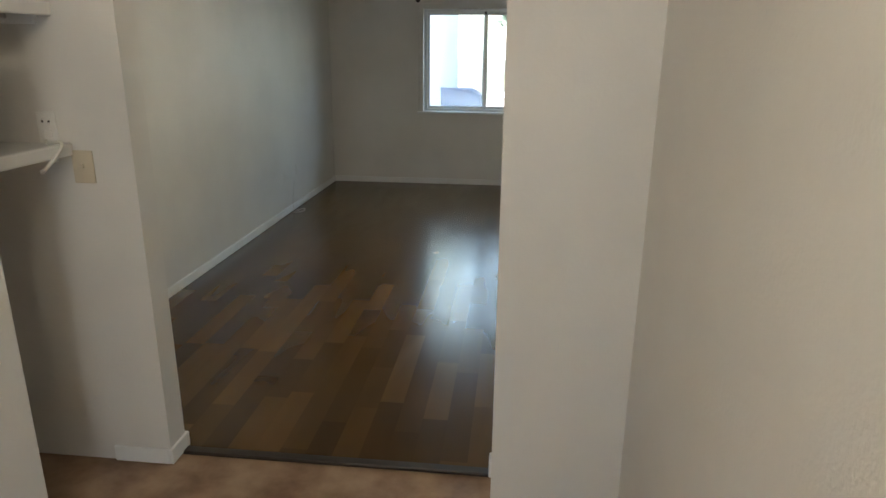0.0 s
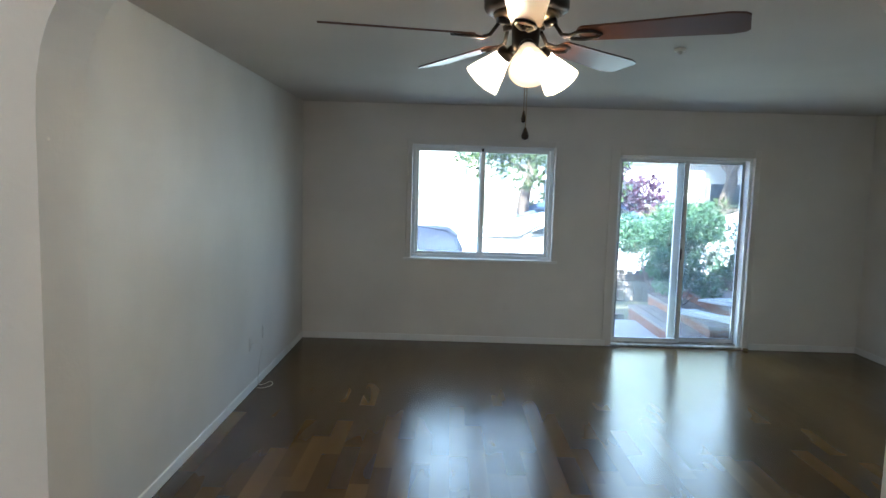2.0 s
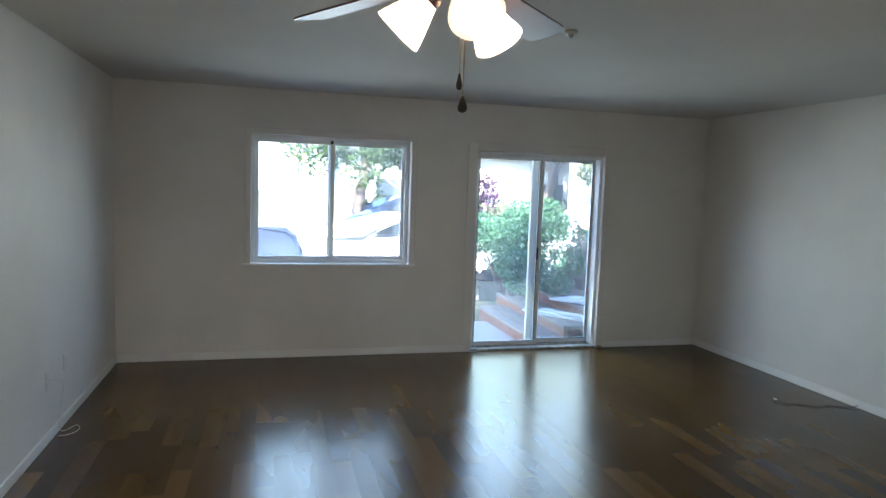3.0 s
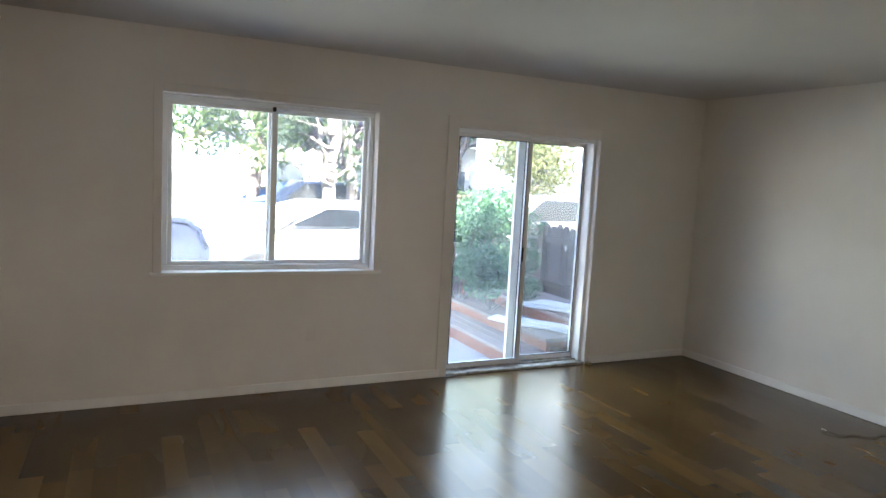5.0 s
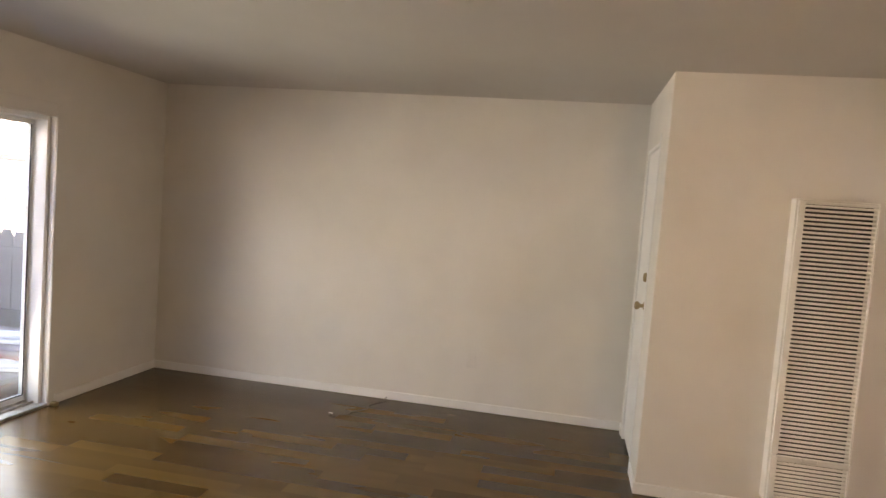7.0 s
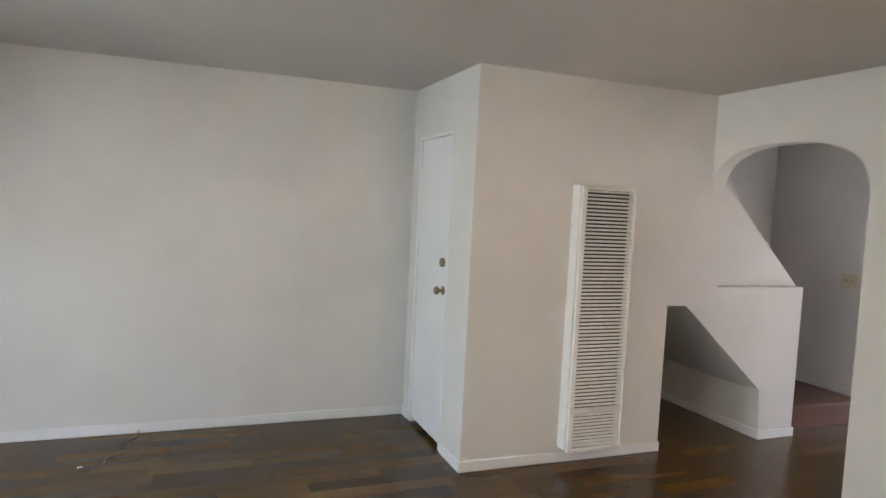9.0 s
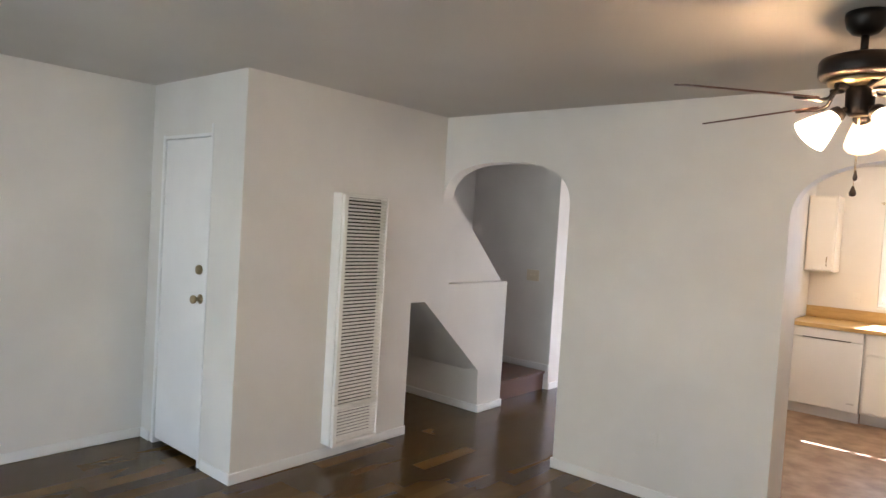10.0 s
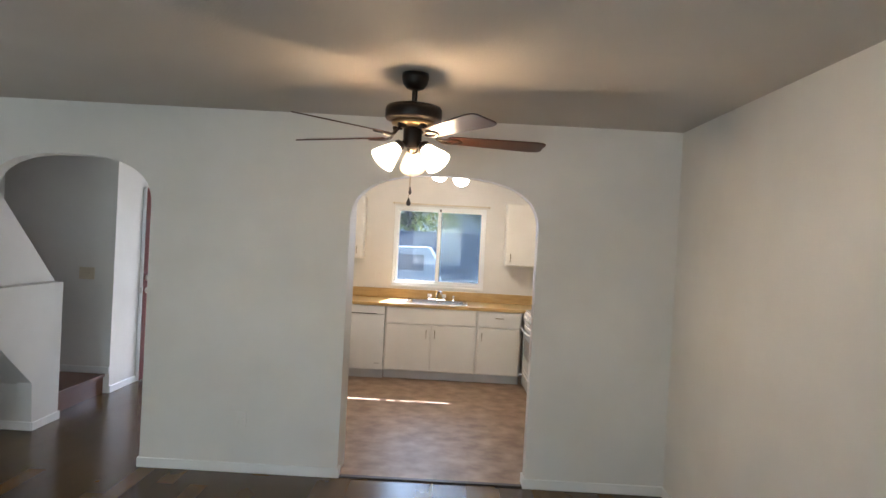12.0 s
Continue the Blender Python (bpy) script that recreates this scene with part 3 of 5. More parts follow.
zs = [0.29 + 0.0236 * k for k in range(60)] + [0.036 + 0.0215 * k for k in range(10)]
for z in zs:
    if z < hh - 0.024:
        ob = new("louvre", lm)
        ob.parent = heater
        ob.location = (-hd + 0.010, 0, z + 0.008)

# ---- ceiling fan with lamps ----
BLADE = wood("fan_blade_wood", (0.040, 0.016, 0.010), (0.085, 0.032, 0.018), (0.14, 0.056, 0.03), rough=0.32, grain=(14, 14, 14))
SHADE = glow("lit_opal_glass", (1.0, 0.80, 0.55), 0.42, 0.4)
fan = thing("ceiling_fan", (-0.113, 3.56, H), "dark bronze five-blade ceiling fan with three lit glass lamps", "ceiling fan")
part("canopy", turned([(0, 0), (0.066, 0), (0.067, -0.02), (0.06, -0.05), (0.042, -0.072), (0.02, -0.08), (0, -0.08)], 32), BLACK, fan, smooth=True)
part("downrod", turned([(0.0, -0.07), (0.013, -0.07), (0.013, -0.155), (0, -0.155)], 16), BLACK, fan, smooth=True)
part("motor_housing", turned([(0, -0.148), (0.03, -0.15), (0.10, -0.153), (0.132, -0.162), (0.138, -0.175), (0.138, -0.218), (0.132, -0.228), (0.11, -0.234), (0, -0.234)], 40), BLACK, fan, smooth=True)
part("motor_ring", turned([(0.09, -0.232), (0.108, -0.235), (0.104, -0.250), (0.07, -0.262), (0.0, -0.262)], 40), BRASS, fan, "brass ring under the motor", smooth=True)
part("switch_housing", turned([(0.0, -0.26), (0.042, -0.26), (0.046, -0.272), (0.045, -0.325), (0.04, -0.35), (0.03, -0.36), (0, -0.362)], 32), BLACK, fan, smooth=True)


def blade_mesh():
    bm = bmesh.new()
    out = [(0.19, -0.048), (0.615, -0.068), (0.655, -0.06), (0.668, -0.046), (0.668, 0.046), (0.655, 0.06), (0.615, 0.068), (0.19, 0.048), (0.175, 0.03), (0.175, -0.03)]
    lo = [bm.verts.new((x, y, -0.003)) for x, y in out]
    hi = [bm.verts.new((x, y, 0.003)) for x, y in out]
    bm.faces.new(list(reversed(lo)))
    bm.faces.new(hi)
    for i in range(len(out)):
        j = (i + 1) % len(out)
        bm.faces.new((lo[i], lo[j], hi[j], hi[i]))
    return bm


def bracket_mesh():
    bm = tube([(0.085, 0, 0.05), (0.12, 0.0, 0.0), (0.15, 0.012, -0.010), (0.185, 0.03, -0.006), (0.225, 0.024, -0.005), (0.245, 0.0, -0.005)], 0.0065)
    tube([(0.12, 0.0, 0.0), (0.15, -0.012, -0.010), (0.185, -0.03, -0.006), (0.225, -0.024, -0.005), (0.245, 0.0, -0.005)], 0.0065, bm=bm)
    box(bm, 0.06, 0.10, -0.016, 0.016, 0.036, 0.056, 0.003)
    return bm


b_me = part("blade", blade_mesh(), BLADE, fan)
k_me = part("blade_iron", bracket_mesh(), BLACK, fan, smooth=True)
for i in range(5):
    m = pose(0, 0, -0.308, 0, 0, -96.5 + 72 * i) @ pose(0, 0, 0, -12, 0, 0)
    if i == 0:
        b_me.matrix_basis, k_me.matrix_basis = m, m
    else:
        for src in (b_me, k_me):
            o = src.copy()
            scene.collection.objects.link(o)
            o.parent = fan
            o.matrix_basis = m
prof = [(0.024, 0.0), (0.027, -0.012), (0.032, -0.03), (0.041, -0.053), (0.052, -0.08), (0.061, -0.106), (0.066, -0.124)]
inner = [(r - 0.004, z + 0.001) for r, z in reversed(prof)]
for a in (-90, 30, 150):
    m = pose(0, 0, -0.352, 0, 0, a) @ pose(0.066, 0, 0, 0, -46, 0)
    arm = part("lamp_arm", tube([(0.03, 0, -0.0), (0.05, 0, -0.004), (0.058, 0, -0.012)], 0.012), BLACK, fan, smooth=True)
    arm.matrix_basis = pose(0, 0, -0.338, 0, 0, a)
    cup = part("lamp_holder", turned([(0, 0.012), (0.024, 0.01), (0.03, -0.006), (0.028, -0.02), (0.0, -0.02)], 24), BLACK, fan, smooth=True)
    cup.matrix_basis = m
    lit = a != -90
    sh = part("glass_shade", turned(prof + inner + [prof[0]], 32), SHADE if lit else glow("dim_opal_glass", (1.0, 0.80, 0.55), 0.13, 0.60, (0.78, 0.67, 0.47)), fan, "glowing bell-shaped opal glass shade", smooth=True)
    sh.matrix_basis = m
    bulb = part("bulb", turned([(0.0, -0.022), (0.014, -0.024), (0.018, -0.045), (0.027, -0.065), (0.029, -0.08), (0.022, -0.1), (0.0, -0.108)], 20), glow("lit_bulb", (1.0, 0.79, 0.53), 88.0) if lit else glow("faint_bulb", (1.0, 0.72, 0.42), 1.2), fan, smooth=True)
    bulb.matrix_basis = m
for dx, dy, z0, z1, r in ((0.0, -0.03, -0.355, -0.545, 0.008), (0.006, -0.045, -0.355, -0.60, 0.0125)):
    part("pull_chain", tube([(dx, dy * 0.55, z0), (dx, dy * 0.9, z0 - 0.02), (dx, dy, z0 - 0.05), (dx, dy, z1)], 0.0016, 6), BRASS, fan)
    part("chain_pendant", turned([(0, 0.0), (0.003, -0.002), (r * 0.6, -0.014), (r, -0.028), (r * 0.8, -0.038), (0, -0.042)], 14, pose(dx, dy, z1)), BLACK, fan, "small dark drop-shaped pull", smooth=True)

# ---- small fittings ----
sm = thing("smoke_detector", (0.932, 5.149, H), "small white round smoke detector on the ceiling", "smoke detector")
part("base", turned([(0, 0), (0.032, 0), (0.034, -0.008), (0.028, -0.016), (0, -0.016)], 24), WHITEP, sm, smooth=True)
part("sensor", turned([(0.016, -0.015), (0.014, -0.028), (0.006, -0.034), (0, -0.035)], 16), NICKEL, sm, smooth=True)


def outlet(at, turn, mat=WHITEP, label="white duplex wall socket plate low on the wall", name="wall_socket"):
    o = thing(name, at, label, "socket", "wall sockets", turn)
    part("plate", mbox(-0.035, 0.035, -0.006, 0.0, -0.057, 0.057, 0.004, 2), mat, o)
    for dz in (-0.02, 0.02):
        part("receptacle", mbox(-0.017, 0.017, -0.008, -0.005, dz - 0.014, dz + 0.014, 0.004), mat, o)
    for dx in (-0.012, 0.012) if mat is WHITEP else ():
        part("slot", turned([(0, 0), (0.004, 0), (0.004, 0.002), (0, 0.002)], 10, pose(dx, -0.008, 0.022, 90)), BLACK, o)
    return o


# turn 0: the plate faces -y
outlet((WX, 6.291, 0.375), 90, PAINT, "socket plate painted over in the wall colour")
outlet((WX, 6.645, 0.40), 90, PAINT, "socket plate painted over in the wall colour")
outlet((EX, 5.323, 0.395), -90, PAINT, "socket plate painted over in the wall colour")
outlet((1.016, SY, 0.36), 180, PAINT, "socket plate painted over in the wall colour")
outlet((0.289, NY, 0.41), 0, PAINT, "socket plate painted over in the wall colour")
outlet((-1.205, KY, 1.31), 0)


def switch(at, turn, gang=1):
    s = thing("light_switch", at, "almond plastic light switch plate on the wall", "light switch", "light switches", turn)
    w = 0.035 * gang + 0.004
    part("plate", mbox(-w, w, -0.006, 0, -0.057, 0.057, 0.004, 2), BEIGE, s)
    for g in range(gang):
        c = (g - (gang - 1) / 2) * 0.046
        part("toggle", box(bmesh.new(), c - 0.005, c + 0.005, -0.018, -0.005, -0.004, 0.012, 0.002), BEIGE, s)
    return s


switch((-1.094, KY, 1.178), 0)
switch((3.125, 0.535, 1.14), 180, 2)


def cable(pts, mat, label, plug=None, r=0.004):
    c = thing("cable", pts[0], label, "cable")
    o = Vector(pts[0])
    smooth_pts = []
    P = [Vector(p) - o for p in pts]
    for i in range(len(P) - 1):
        p0, p1, p2, p3 = P[max(i - 1, 0)], P[i], P[i + 1], P[min(i + 2, len(P) - 1)]
        for k in range(6):
            t = k / 6
            smooth_pts.append(0.5 * (2 * p1 + (p2 - p0) * t + (2 * p0 - 5 * p1 + 4 * p2 - p3) * t * t + (3 * p1 - p0 - 3 * p2 + p3) * t ** 3))
    smooth_pts.append(P[-1])
    part("cord", tube(smooth_pts, r, 8), mat, c, smooth=True)
    if plug:
        part("connector", turned([(0, 0), (0.006, 0), (0.006, 0.022), (0.003, 0.03), (0, 0.03)], 12, Matrix.Translation(P[-1]) @ pose(0, 0, 0.002, 90, 0, plug)), NICKEL, c, "metal cable connector", smooth=True)
    return c


WIRE = material("white_cord", (0.72, 0.70, 0.64), 0.5)
BWIRE = material("dark_cord", (0.045, 0.035, 0.028), 0.5)
cable([(EX - 0.005, 5.98, 0.02), (3.86, 6.00, 0.006), (3.74, 6.06, 0.006), (3.62, 6.05, 0.006), (3.52, 6.13, 0.006), (3.43, 6.14, 0.007), (3.39, 6.22, 0.010), (3.405, 6.266, 0.008)], BWIRE, "dark coaxial cable lying on the wooden floor", 10, r=0.003)
cable([(WX + 0.012, 6.28, 0.38), (WX + 0.06, 6.30, 0.385), (WX + 0.075, 6.34, 0.34), (WX + 0.05, 6.36, 0.20), (WX + 0.03, 6.42, 0.02), (WX + 0.09, 6.54, 0.006), (WX + 0.125, 6.46, 0.006), (WX + 0.09, 6.38, 0.006), (WX + 0.03, 6.36, 0.006)], WIRE, "thin white cord looped from the socket to the floor", r=0.0025)

# ---- kitchen ----
CABW = material("cabinet_paint", (0.76, 0.72, 0.65), 0.4, color2=(0.72, 0.68, 0.60), scale=3, bump=0.1)
APPL = material("white_enamel", (0.80, 0.79, 0.75), 0.22, scale=2)
COUNTER = material("wood_laminate", (0.52, 0.34, 0.12), 0.32, color2=(0.42, 0.26, 0.085), scale=5, stretch=(1.5, 14, 8))
STEEL = material("stainless", (0.45, 0.45, 0.45), 0.25, metal=1.0)
TOE = material("toe_kick_paint", (0.62, 0.62, 0.61), 0.6)
CF = -0.80                      # cabinet front


def pull(parent, x, z, upright=True, y=CF - 0.0):
    h = 0.045
    if upright:
        pts = [(x, y + 0.02, z - h), (x, y + 0.045, z - h + 0.008), (x, y + 0.047, z), (x, y + 0.045, z + h - 0.008), (x, y + 0.02, z + h)]
    else:
        pts = [(x - h, y + 0.02, z), (x - h + 0.008, y + 0.045, z), (x, y + 0.047, z), (x + h - 0.008, y + 0.045, z), (x + h, y + 0.02, z)]
    part("pull_handle", tube(pts, 0.005), BRASS, parent, "dull brass bar pull", smooth=True)


def base_cabinet(x0, x1, label, doors, drawer):
    c = thing("base_cabinet", ((x0 + x1) / 2, KS, 0), label, "cabinet", "kitchen base cabinets")
    inv = Matrix.Translation((-(x0 + x1) / 2, -KS, 0))

    def add(name, bm, mat, parent, lab=""):
        bmesh.ops.transform(bm, matrix=inv, verts=bm.verts)
        return part(name, bm, mat, parent, lab)

    add("body", mbox(x0, x1, KS, CF, 0.105, 0.845, 0.002), CABW, c)
    add("toe_kick", mbox(x0, x1, KS, CF - 0.075, 0, 0.105), TOE, c)
    if drawer:
        d = add("drawer_front", mbox(x0 + 0.012, x1 - 0.012, CF, CF + 0.019, 0.66, 0.838, 0.004), CABW, c)
        if drawer == "pull":
            pull_at(d, (x0 + x1) / 2, 0.77, False, inv)
    top = 0.645 if drawer else 0.83
    w = (x1 - x0 - 0.02) / len(doors)
    for i, side in enumerate(doors):
        a = x0 + 0.01 + i * w
        d = add("cabinet_door", mbox(a + 0.006, a + w - 0.006, CF, CF + 0.019, 0.115, top, 0.004), CABW, c)
        hx = a + 0.05 if side == "l" else a + w - 0.05
        pull_at(d, hx, top - 0.10, True, inv)
    return c


def pull_at(parent, x, z, upright, inv):
    before = set(parent.children)
    pull(parent, x, z, upright)
    for o in set(parent.children) - before:
        o.data.transform(inv)


base_cabinet(-0.690, 0.371, "white painted sink base cabinet with two doors", "rl", "plain")
base_cabinet(-1.205, -0.692, "white painted base cabinet with drawer and one door", "r", "pull")

dw = thing("dishwasher", (0.675, KS, 0), "white built-in dishwasher under the counter", "dishwasher")
bm = mbox(-0.300, 0.300, 0.0, 0.66, 0.095, 0.845, 0.003)
part("body", bm, APPL, dw)
part("door", mbox(-0.297, 0.297, 0.661, 0.692, 0.10, 0.742, 0.006, 2), APPL, dw)
cp = part("control_panel", mbox(-0.297, 0.297, 0.661, 0.696, 0.748, 0.84, 0.006, 2), APPL, dw)
part("handle_slot", mbox(-0.2, 0.2, 0.690, 0.698, 0.744, 0.752), BLACK, cp)
part("toe_panel", mbox(-0.297, 0.297, 0.60, 0.65, 0.0, 0.092), TOE, dw)
part("badge", mbox(-0.26, -0.20, 0.692, 0.695, 0.17, 0.182, 0.001), NICKEL, dw)

SX0, SX1 = -0.56, 0.13       # sink cut-out
ct = thing("countertop", (-0.42, KS, 0.845), "yellow-brown wood-look laminate countertop with backsplash", "countertop")
o = Vector((0.42, -KS, -0.845))
bm = bmesh.new()
for a, b, c, d in ((WX, SX0, KS, CF + 0.025), (SX1, 1.0, KS, CF + 0.025), (SX0, SX1, KS, KS + 0.12), (SX0, SX1, CF - 0.13, CF + 0.025)):
    box(bm, a, b, c, d, 0.845, 0.883)
bmesh.ops.translate(bm, vec=o, verts=bm.verts)
part("slab", bm, COUNTER, ct)
bm = mbox(WX, 1.0, KS, KS + 0.018, 0.883, 0.998, 0.004)
bmesh.ops.translate(bm, vec=o, verts=bm.verts)
part("backsplash", bm, COUNTER, ct)
bm = mbox(WX, 1.0, CF + 0.025, CF + 0.032, 0.847, 0.881, 0.002)
bmesh.ops.translate(bm, vec=o, verts=bm.verts)
part("front_edge", bm, COUNTER, ct)

sink = thing("kitchen_sink", ((SX0 + SX1) / 2, KS + 0.33, 0.883), "double-bowl stainless steel sink set in the counter", "sink")
W2, D0, D1 = (SX1 - SX0) / 2, -0.24, 0.27
bm = mbox(-W2 - 0.02, W2 + 0.02, D0 - 0.02, D0 + 0.03, 0.0, 0.006, 0.002)
box(bm, -W2 - 0.02, W2 + 0.02, D1 - 0.10, D1 - 0.06, 0.0, 0.006, 0.002)
box(bm, -W2 - 0.02, -W2 + 0.03, D0 + 0.03, D1 - 0.10, 0.0, 0.006, 0.002)
box(bm, W2 - 0.03, W2 + 0.02, D0 + 0.03, D1 - 0.10, 0.0, 0.006, 0.002)
box(bm, -0.02, 0.02, D0 + 0.03, D1 - 0.10, 0.0, 0.006, 0.002)
part("rim", bm, STEEL, sink)
for a, b in ((-W2 + 0.03, -0.02), (0.02, W2 - 0.03)):
    bm = mbox(a, b, D0 + 0.03, D1 - 0.10, -0.17, -0.165)
    box(bm, a, a + 0.004, D0 + 0.03, D1 - 0.10, -0.165, 0.0)
    box(bm, b - 0.004, b, D0 + 0.03, D1 - 0.10, -0.165, 0.0)
    box(bm, a, b, D0 + 0.03, D0 + 0.034, -0.165, 0.0)
    box(bm, a, b, D1 - 0.104, D1 - 0.10, -0.165, 0.0)
    part("bowl", bm, STEEL, sink)
tap = thing("kitchen_faucet", (-0.20, KS + 0.075, 0.884), "chrome kitchen faucet with two clear knobs", "faucet")
part("base_plate", mbox(-0.12, 0.12, -0.025, 0.025, 0, 0.018, 0.007, 2), CHROME, tap)
part("spout", tube([(0, 0, 0.015), (0, 0, 0.07), (-0.02, 0.05, 0.11), (-0.04, 0.12, 0.125), (-0.055, 0.17, 0.105), (-0.057, 0.175, 0.085)], 0.011, 12), CHROME, tap, smooth=True)
for x in (-0.09, 0.09):
    part("knob", turned([(0, 0.015), (0.014, 0.016), (0.012, 0.03), (0.026, 0.04), (0.03, 0.06), (0.024, 0.075), (0, 0.08)], 16, pose(x, 0, 0)), WHITEP, tap, "faceted clear plastic knob", smooth=True)
part("sprayer", turned([(0, 0), (0.02, 0), (0.017, 0.01), (0.011, 0.02), (0.014, 0.05), (0.018, 0.065), (0, 0.07)], 16, pose(-0.21, 0, 0)), CHROME, tap, smooth=True)


def wall_cabinet(x0, x1, hinge, label):
    c = thing("wall_cabinet", ((x0 + x1) / 2, KS, 1.365), label, "cabinet", "kitchen wall cabinets")
    w = (x1 - x0) / 2
    part("body", mbox(-w, w, 0, 0.305, 0, 0.76, 0.003), CABW, c)
    d = part("cabinet_door", mbox(-w + 0.012, w - 0.012, 0.305, 0.324, 0.012, 0.748, 0.004), CABW, c)
    x = (-w + 0.06) if hinge == "l" else (w - 0.06)
    part("pull_handle", tube([(x, 0.322, 0.06), (x, 0.347, 0.068), (x, 0.349, 0.105), (x, 0.347, 0.142), (x, 0.322, 0.15)], 0.005), BRASS, d, smooth=True)
    return c


wall_cabinet(-1.80, -1.008, "r", "white painted wall cabinet beside the kitchen window")
wall_cabinet(0.735, 0.995, "l", "narrow white painted wall cabinet beside the window")

kw = sliding_window("window_2", KW[0], KW[1], KW[2], KW[3], KS, 0.09, -0.192, -1, "white vinyl sliding window above the kitchen sink", GLASSK)
part("insect_screen", mbox(KW[0] + 0.04, -0.20, KS - 0.142, KS - 0.14, KW[2] + 0.04, KW[3] - 0.04), DUSTY, kw, "dusty grey insect screen")
part("window_sill", mbox(KW[0], KW[1], KS - 0.045, KS + 0.01, KW[2] - 0.02, KW[2] + 0.002, 0.004), TRIM, kw)
outlet((0.56, KS, 1.12), 180, PAINT, "cream socket plate above the kitchen counter")

# range against the west wall
st = thing("kitchen_range", (WX, -0.285, 0), "white enamelled free-standing kitchen range with oven door", "stove")
part("body", mbox(0.02, 0.585, -0.375, 0.375, 0.06, 0.885, 0.004), APPL, st)
part("kick_plate", mbox(0.05, 0.555, -0.36, 0.36, 0.0, 0.06), TOE, st)
od = part("oven_door", mbox(0.587, 0.622, -0.37, 0.37, 0.26, 0.74, 0.008, 2), APPL, st)
part("oven_window", mbox(0.6225, 0.626, -0.22, 0.22, 0.40, 0.60, 0.002), material("oven_glass", (0.03, 0.03, 0.03), 0.1), od)
part("oven_handle", tube([(0.62, -0.3, 0.69), (0.66, -0.29, 0.70), (0.66, 0.29, 0.70), (0.62, 0.3, 0.69)], 0.011), APPL, od, smooth=True)
dr = part("storage_drawer", mbox(0.587, 0.618, -0.37, 0.37, 0.07, 0.25, 0.006, 2), APPL, st)
part("drawer_grip", mbox(0.618, 0.632, -0.2, 0.2, 0.20, 0.222, 0.004), APPL, dr)
part("cooktop", mbox(0.02, 0.61, -0.378, 0.378, 0.886, 0.905, 0.006, 2), APPL, st)
ctl = part("control_panel", box(bmesh.new(), 0.575, 0.622, -0.372, 0.372, 0.755, 0.88, 0.008, 2), APPL, st)
for y in (-0.28, -0.17, 0.0, 0.17, 0.28):
    part("knob", turned([(0, 0), (0.022, 0), (0.02, 0.02), (0.006, 0.026), (0, 0.026)], 16, pose(0.622, y, 0.82, 0, 90)), WHITEP, ctl, smooth=True)
for x, y in ((0.18, -0.18), (0.18, 0.18), (0.44, -0.18), (0.44, 0.18)):
    part("burner_grate", turned([(0.07, 0.906), (0.09, 0.906), (0.09, 0.918), (0.07, 0.918), (0.07, 0.906)], 20, pose(x, y, 0)), BLACK, st)
part("back_guard", mbox(0.02, 0.09, -0.375, 0.375, 0.906, 1.08, 0.01, 2), APPL, st)

# refrigerator and the pantry shelves beside it
fr = thing("refrigerator", (WX, 1.415, 0), "white two-door refrigerator against the kitchen wall", "refrigerator")
part("body", mbox(0.03, 0.70, -0.36, 0.395, 0.02, 1.66, 0.006, 2), APPL, fr)
part("fridge_door", mbox(0.705, 0.765, -0.36, 0.395, 0.06, 1.150, 0.012, 3), APPL, fr)
part("freezer_door", mbox(0.705, 0.765, -0.36, 0.395, 1.164, 1.66, 0.012, 3), APPL, fr)
part("door_seal", mbox(0.70, 0.706, -0.345, 0.38, 0.07, 1.65), material("grey_seal", (0.25, 0.25, 0.24), 0.7), fr)
for z0, z1 in ((0.75, 1.12), (1.20, 1.5)):
    part("door_handle", mbox(0.7645, 0.772, -0.345, -0.315, z0, z1, 0.003), APPL, fr)


def shelf(z):
    s = thing("pantry_shelf", (WX, 2.02, z), "white painted wooden shelf on the wall with brackets", "shelf", "pantry shelves")
    part("board", mbox(0.0, 0.69, -0.20, 0.236, -0.02, 0.0, 0.002), TRIM, s)
    part("front_strip", mbox(0.69, 0.715, -0.20, 0.236, -0.04, 0.003, 0.004), TRIM, s)
    part("cleat", mbox(0.0, 0.66, 0.216, 0.236, -0.065, -0.021, 0.003), TRIM, s)
    part("bracket", mbox(0.55, 0.57, 0.06, 0.215, -0.05, -0.021, 0.003), NICKEL, s)


shelf(1.258)
shelf(1.712)
cable([(-1.212, KY - 0.012, 1.268), (-1.18, KY - 0.05, 1.265), (-1.15, KY - 0.06, 1.268), (-1.115, KY - 0.075, 1.272), (-1.10, KY - 0.09, 1.258), (-1.108, KY - 0.12, 1.225), (-1.118, KY - 0.15, 1.20), (-1.122, KY - 0.165, 1.188)], WIRE, "short white cord hanging over the pantry shelf edge", 20, r=0.006)

# kitchen ceiling lamp with glowing globes
kl = thing("kitchen_ceiling_light", (-0.30, 0.08, H), "kitchen ceiling light with two glowing opal glass globes", "ceiling light", turn=64)
part("bar", mbox(-0.32, 0.32, -0.05, 0.05, -0.035, 0.0, 0.008, 2), BRASS, kl)
for dx in (-0.25, 0.25):
    part("socket", turned([(0, -0.03), (0.03, -0.035), (0.034, -0.06), (0, -0.06)], 16, pose(dx, 0, 0)), BRASS, kl, smooth=True)
    part("globe", turned([(0.03, -0.058), (0.06, -0.08), (0.082, -0.125), (0.082, -0.165), (0.06, -0.205), (0.025, -0.224), (0, -0.226)], 24, pose(dx, 0, 0)), glow("lit_opal_globe", (1.0, 0.83, 0.60), 7.0), kl, smooth=True)

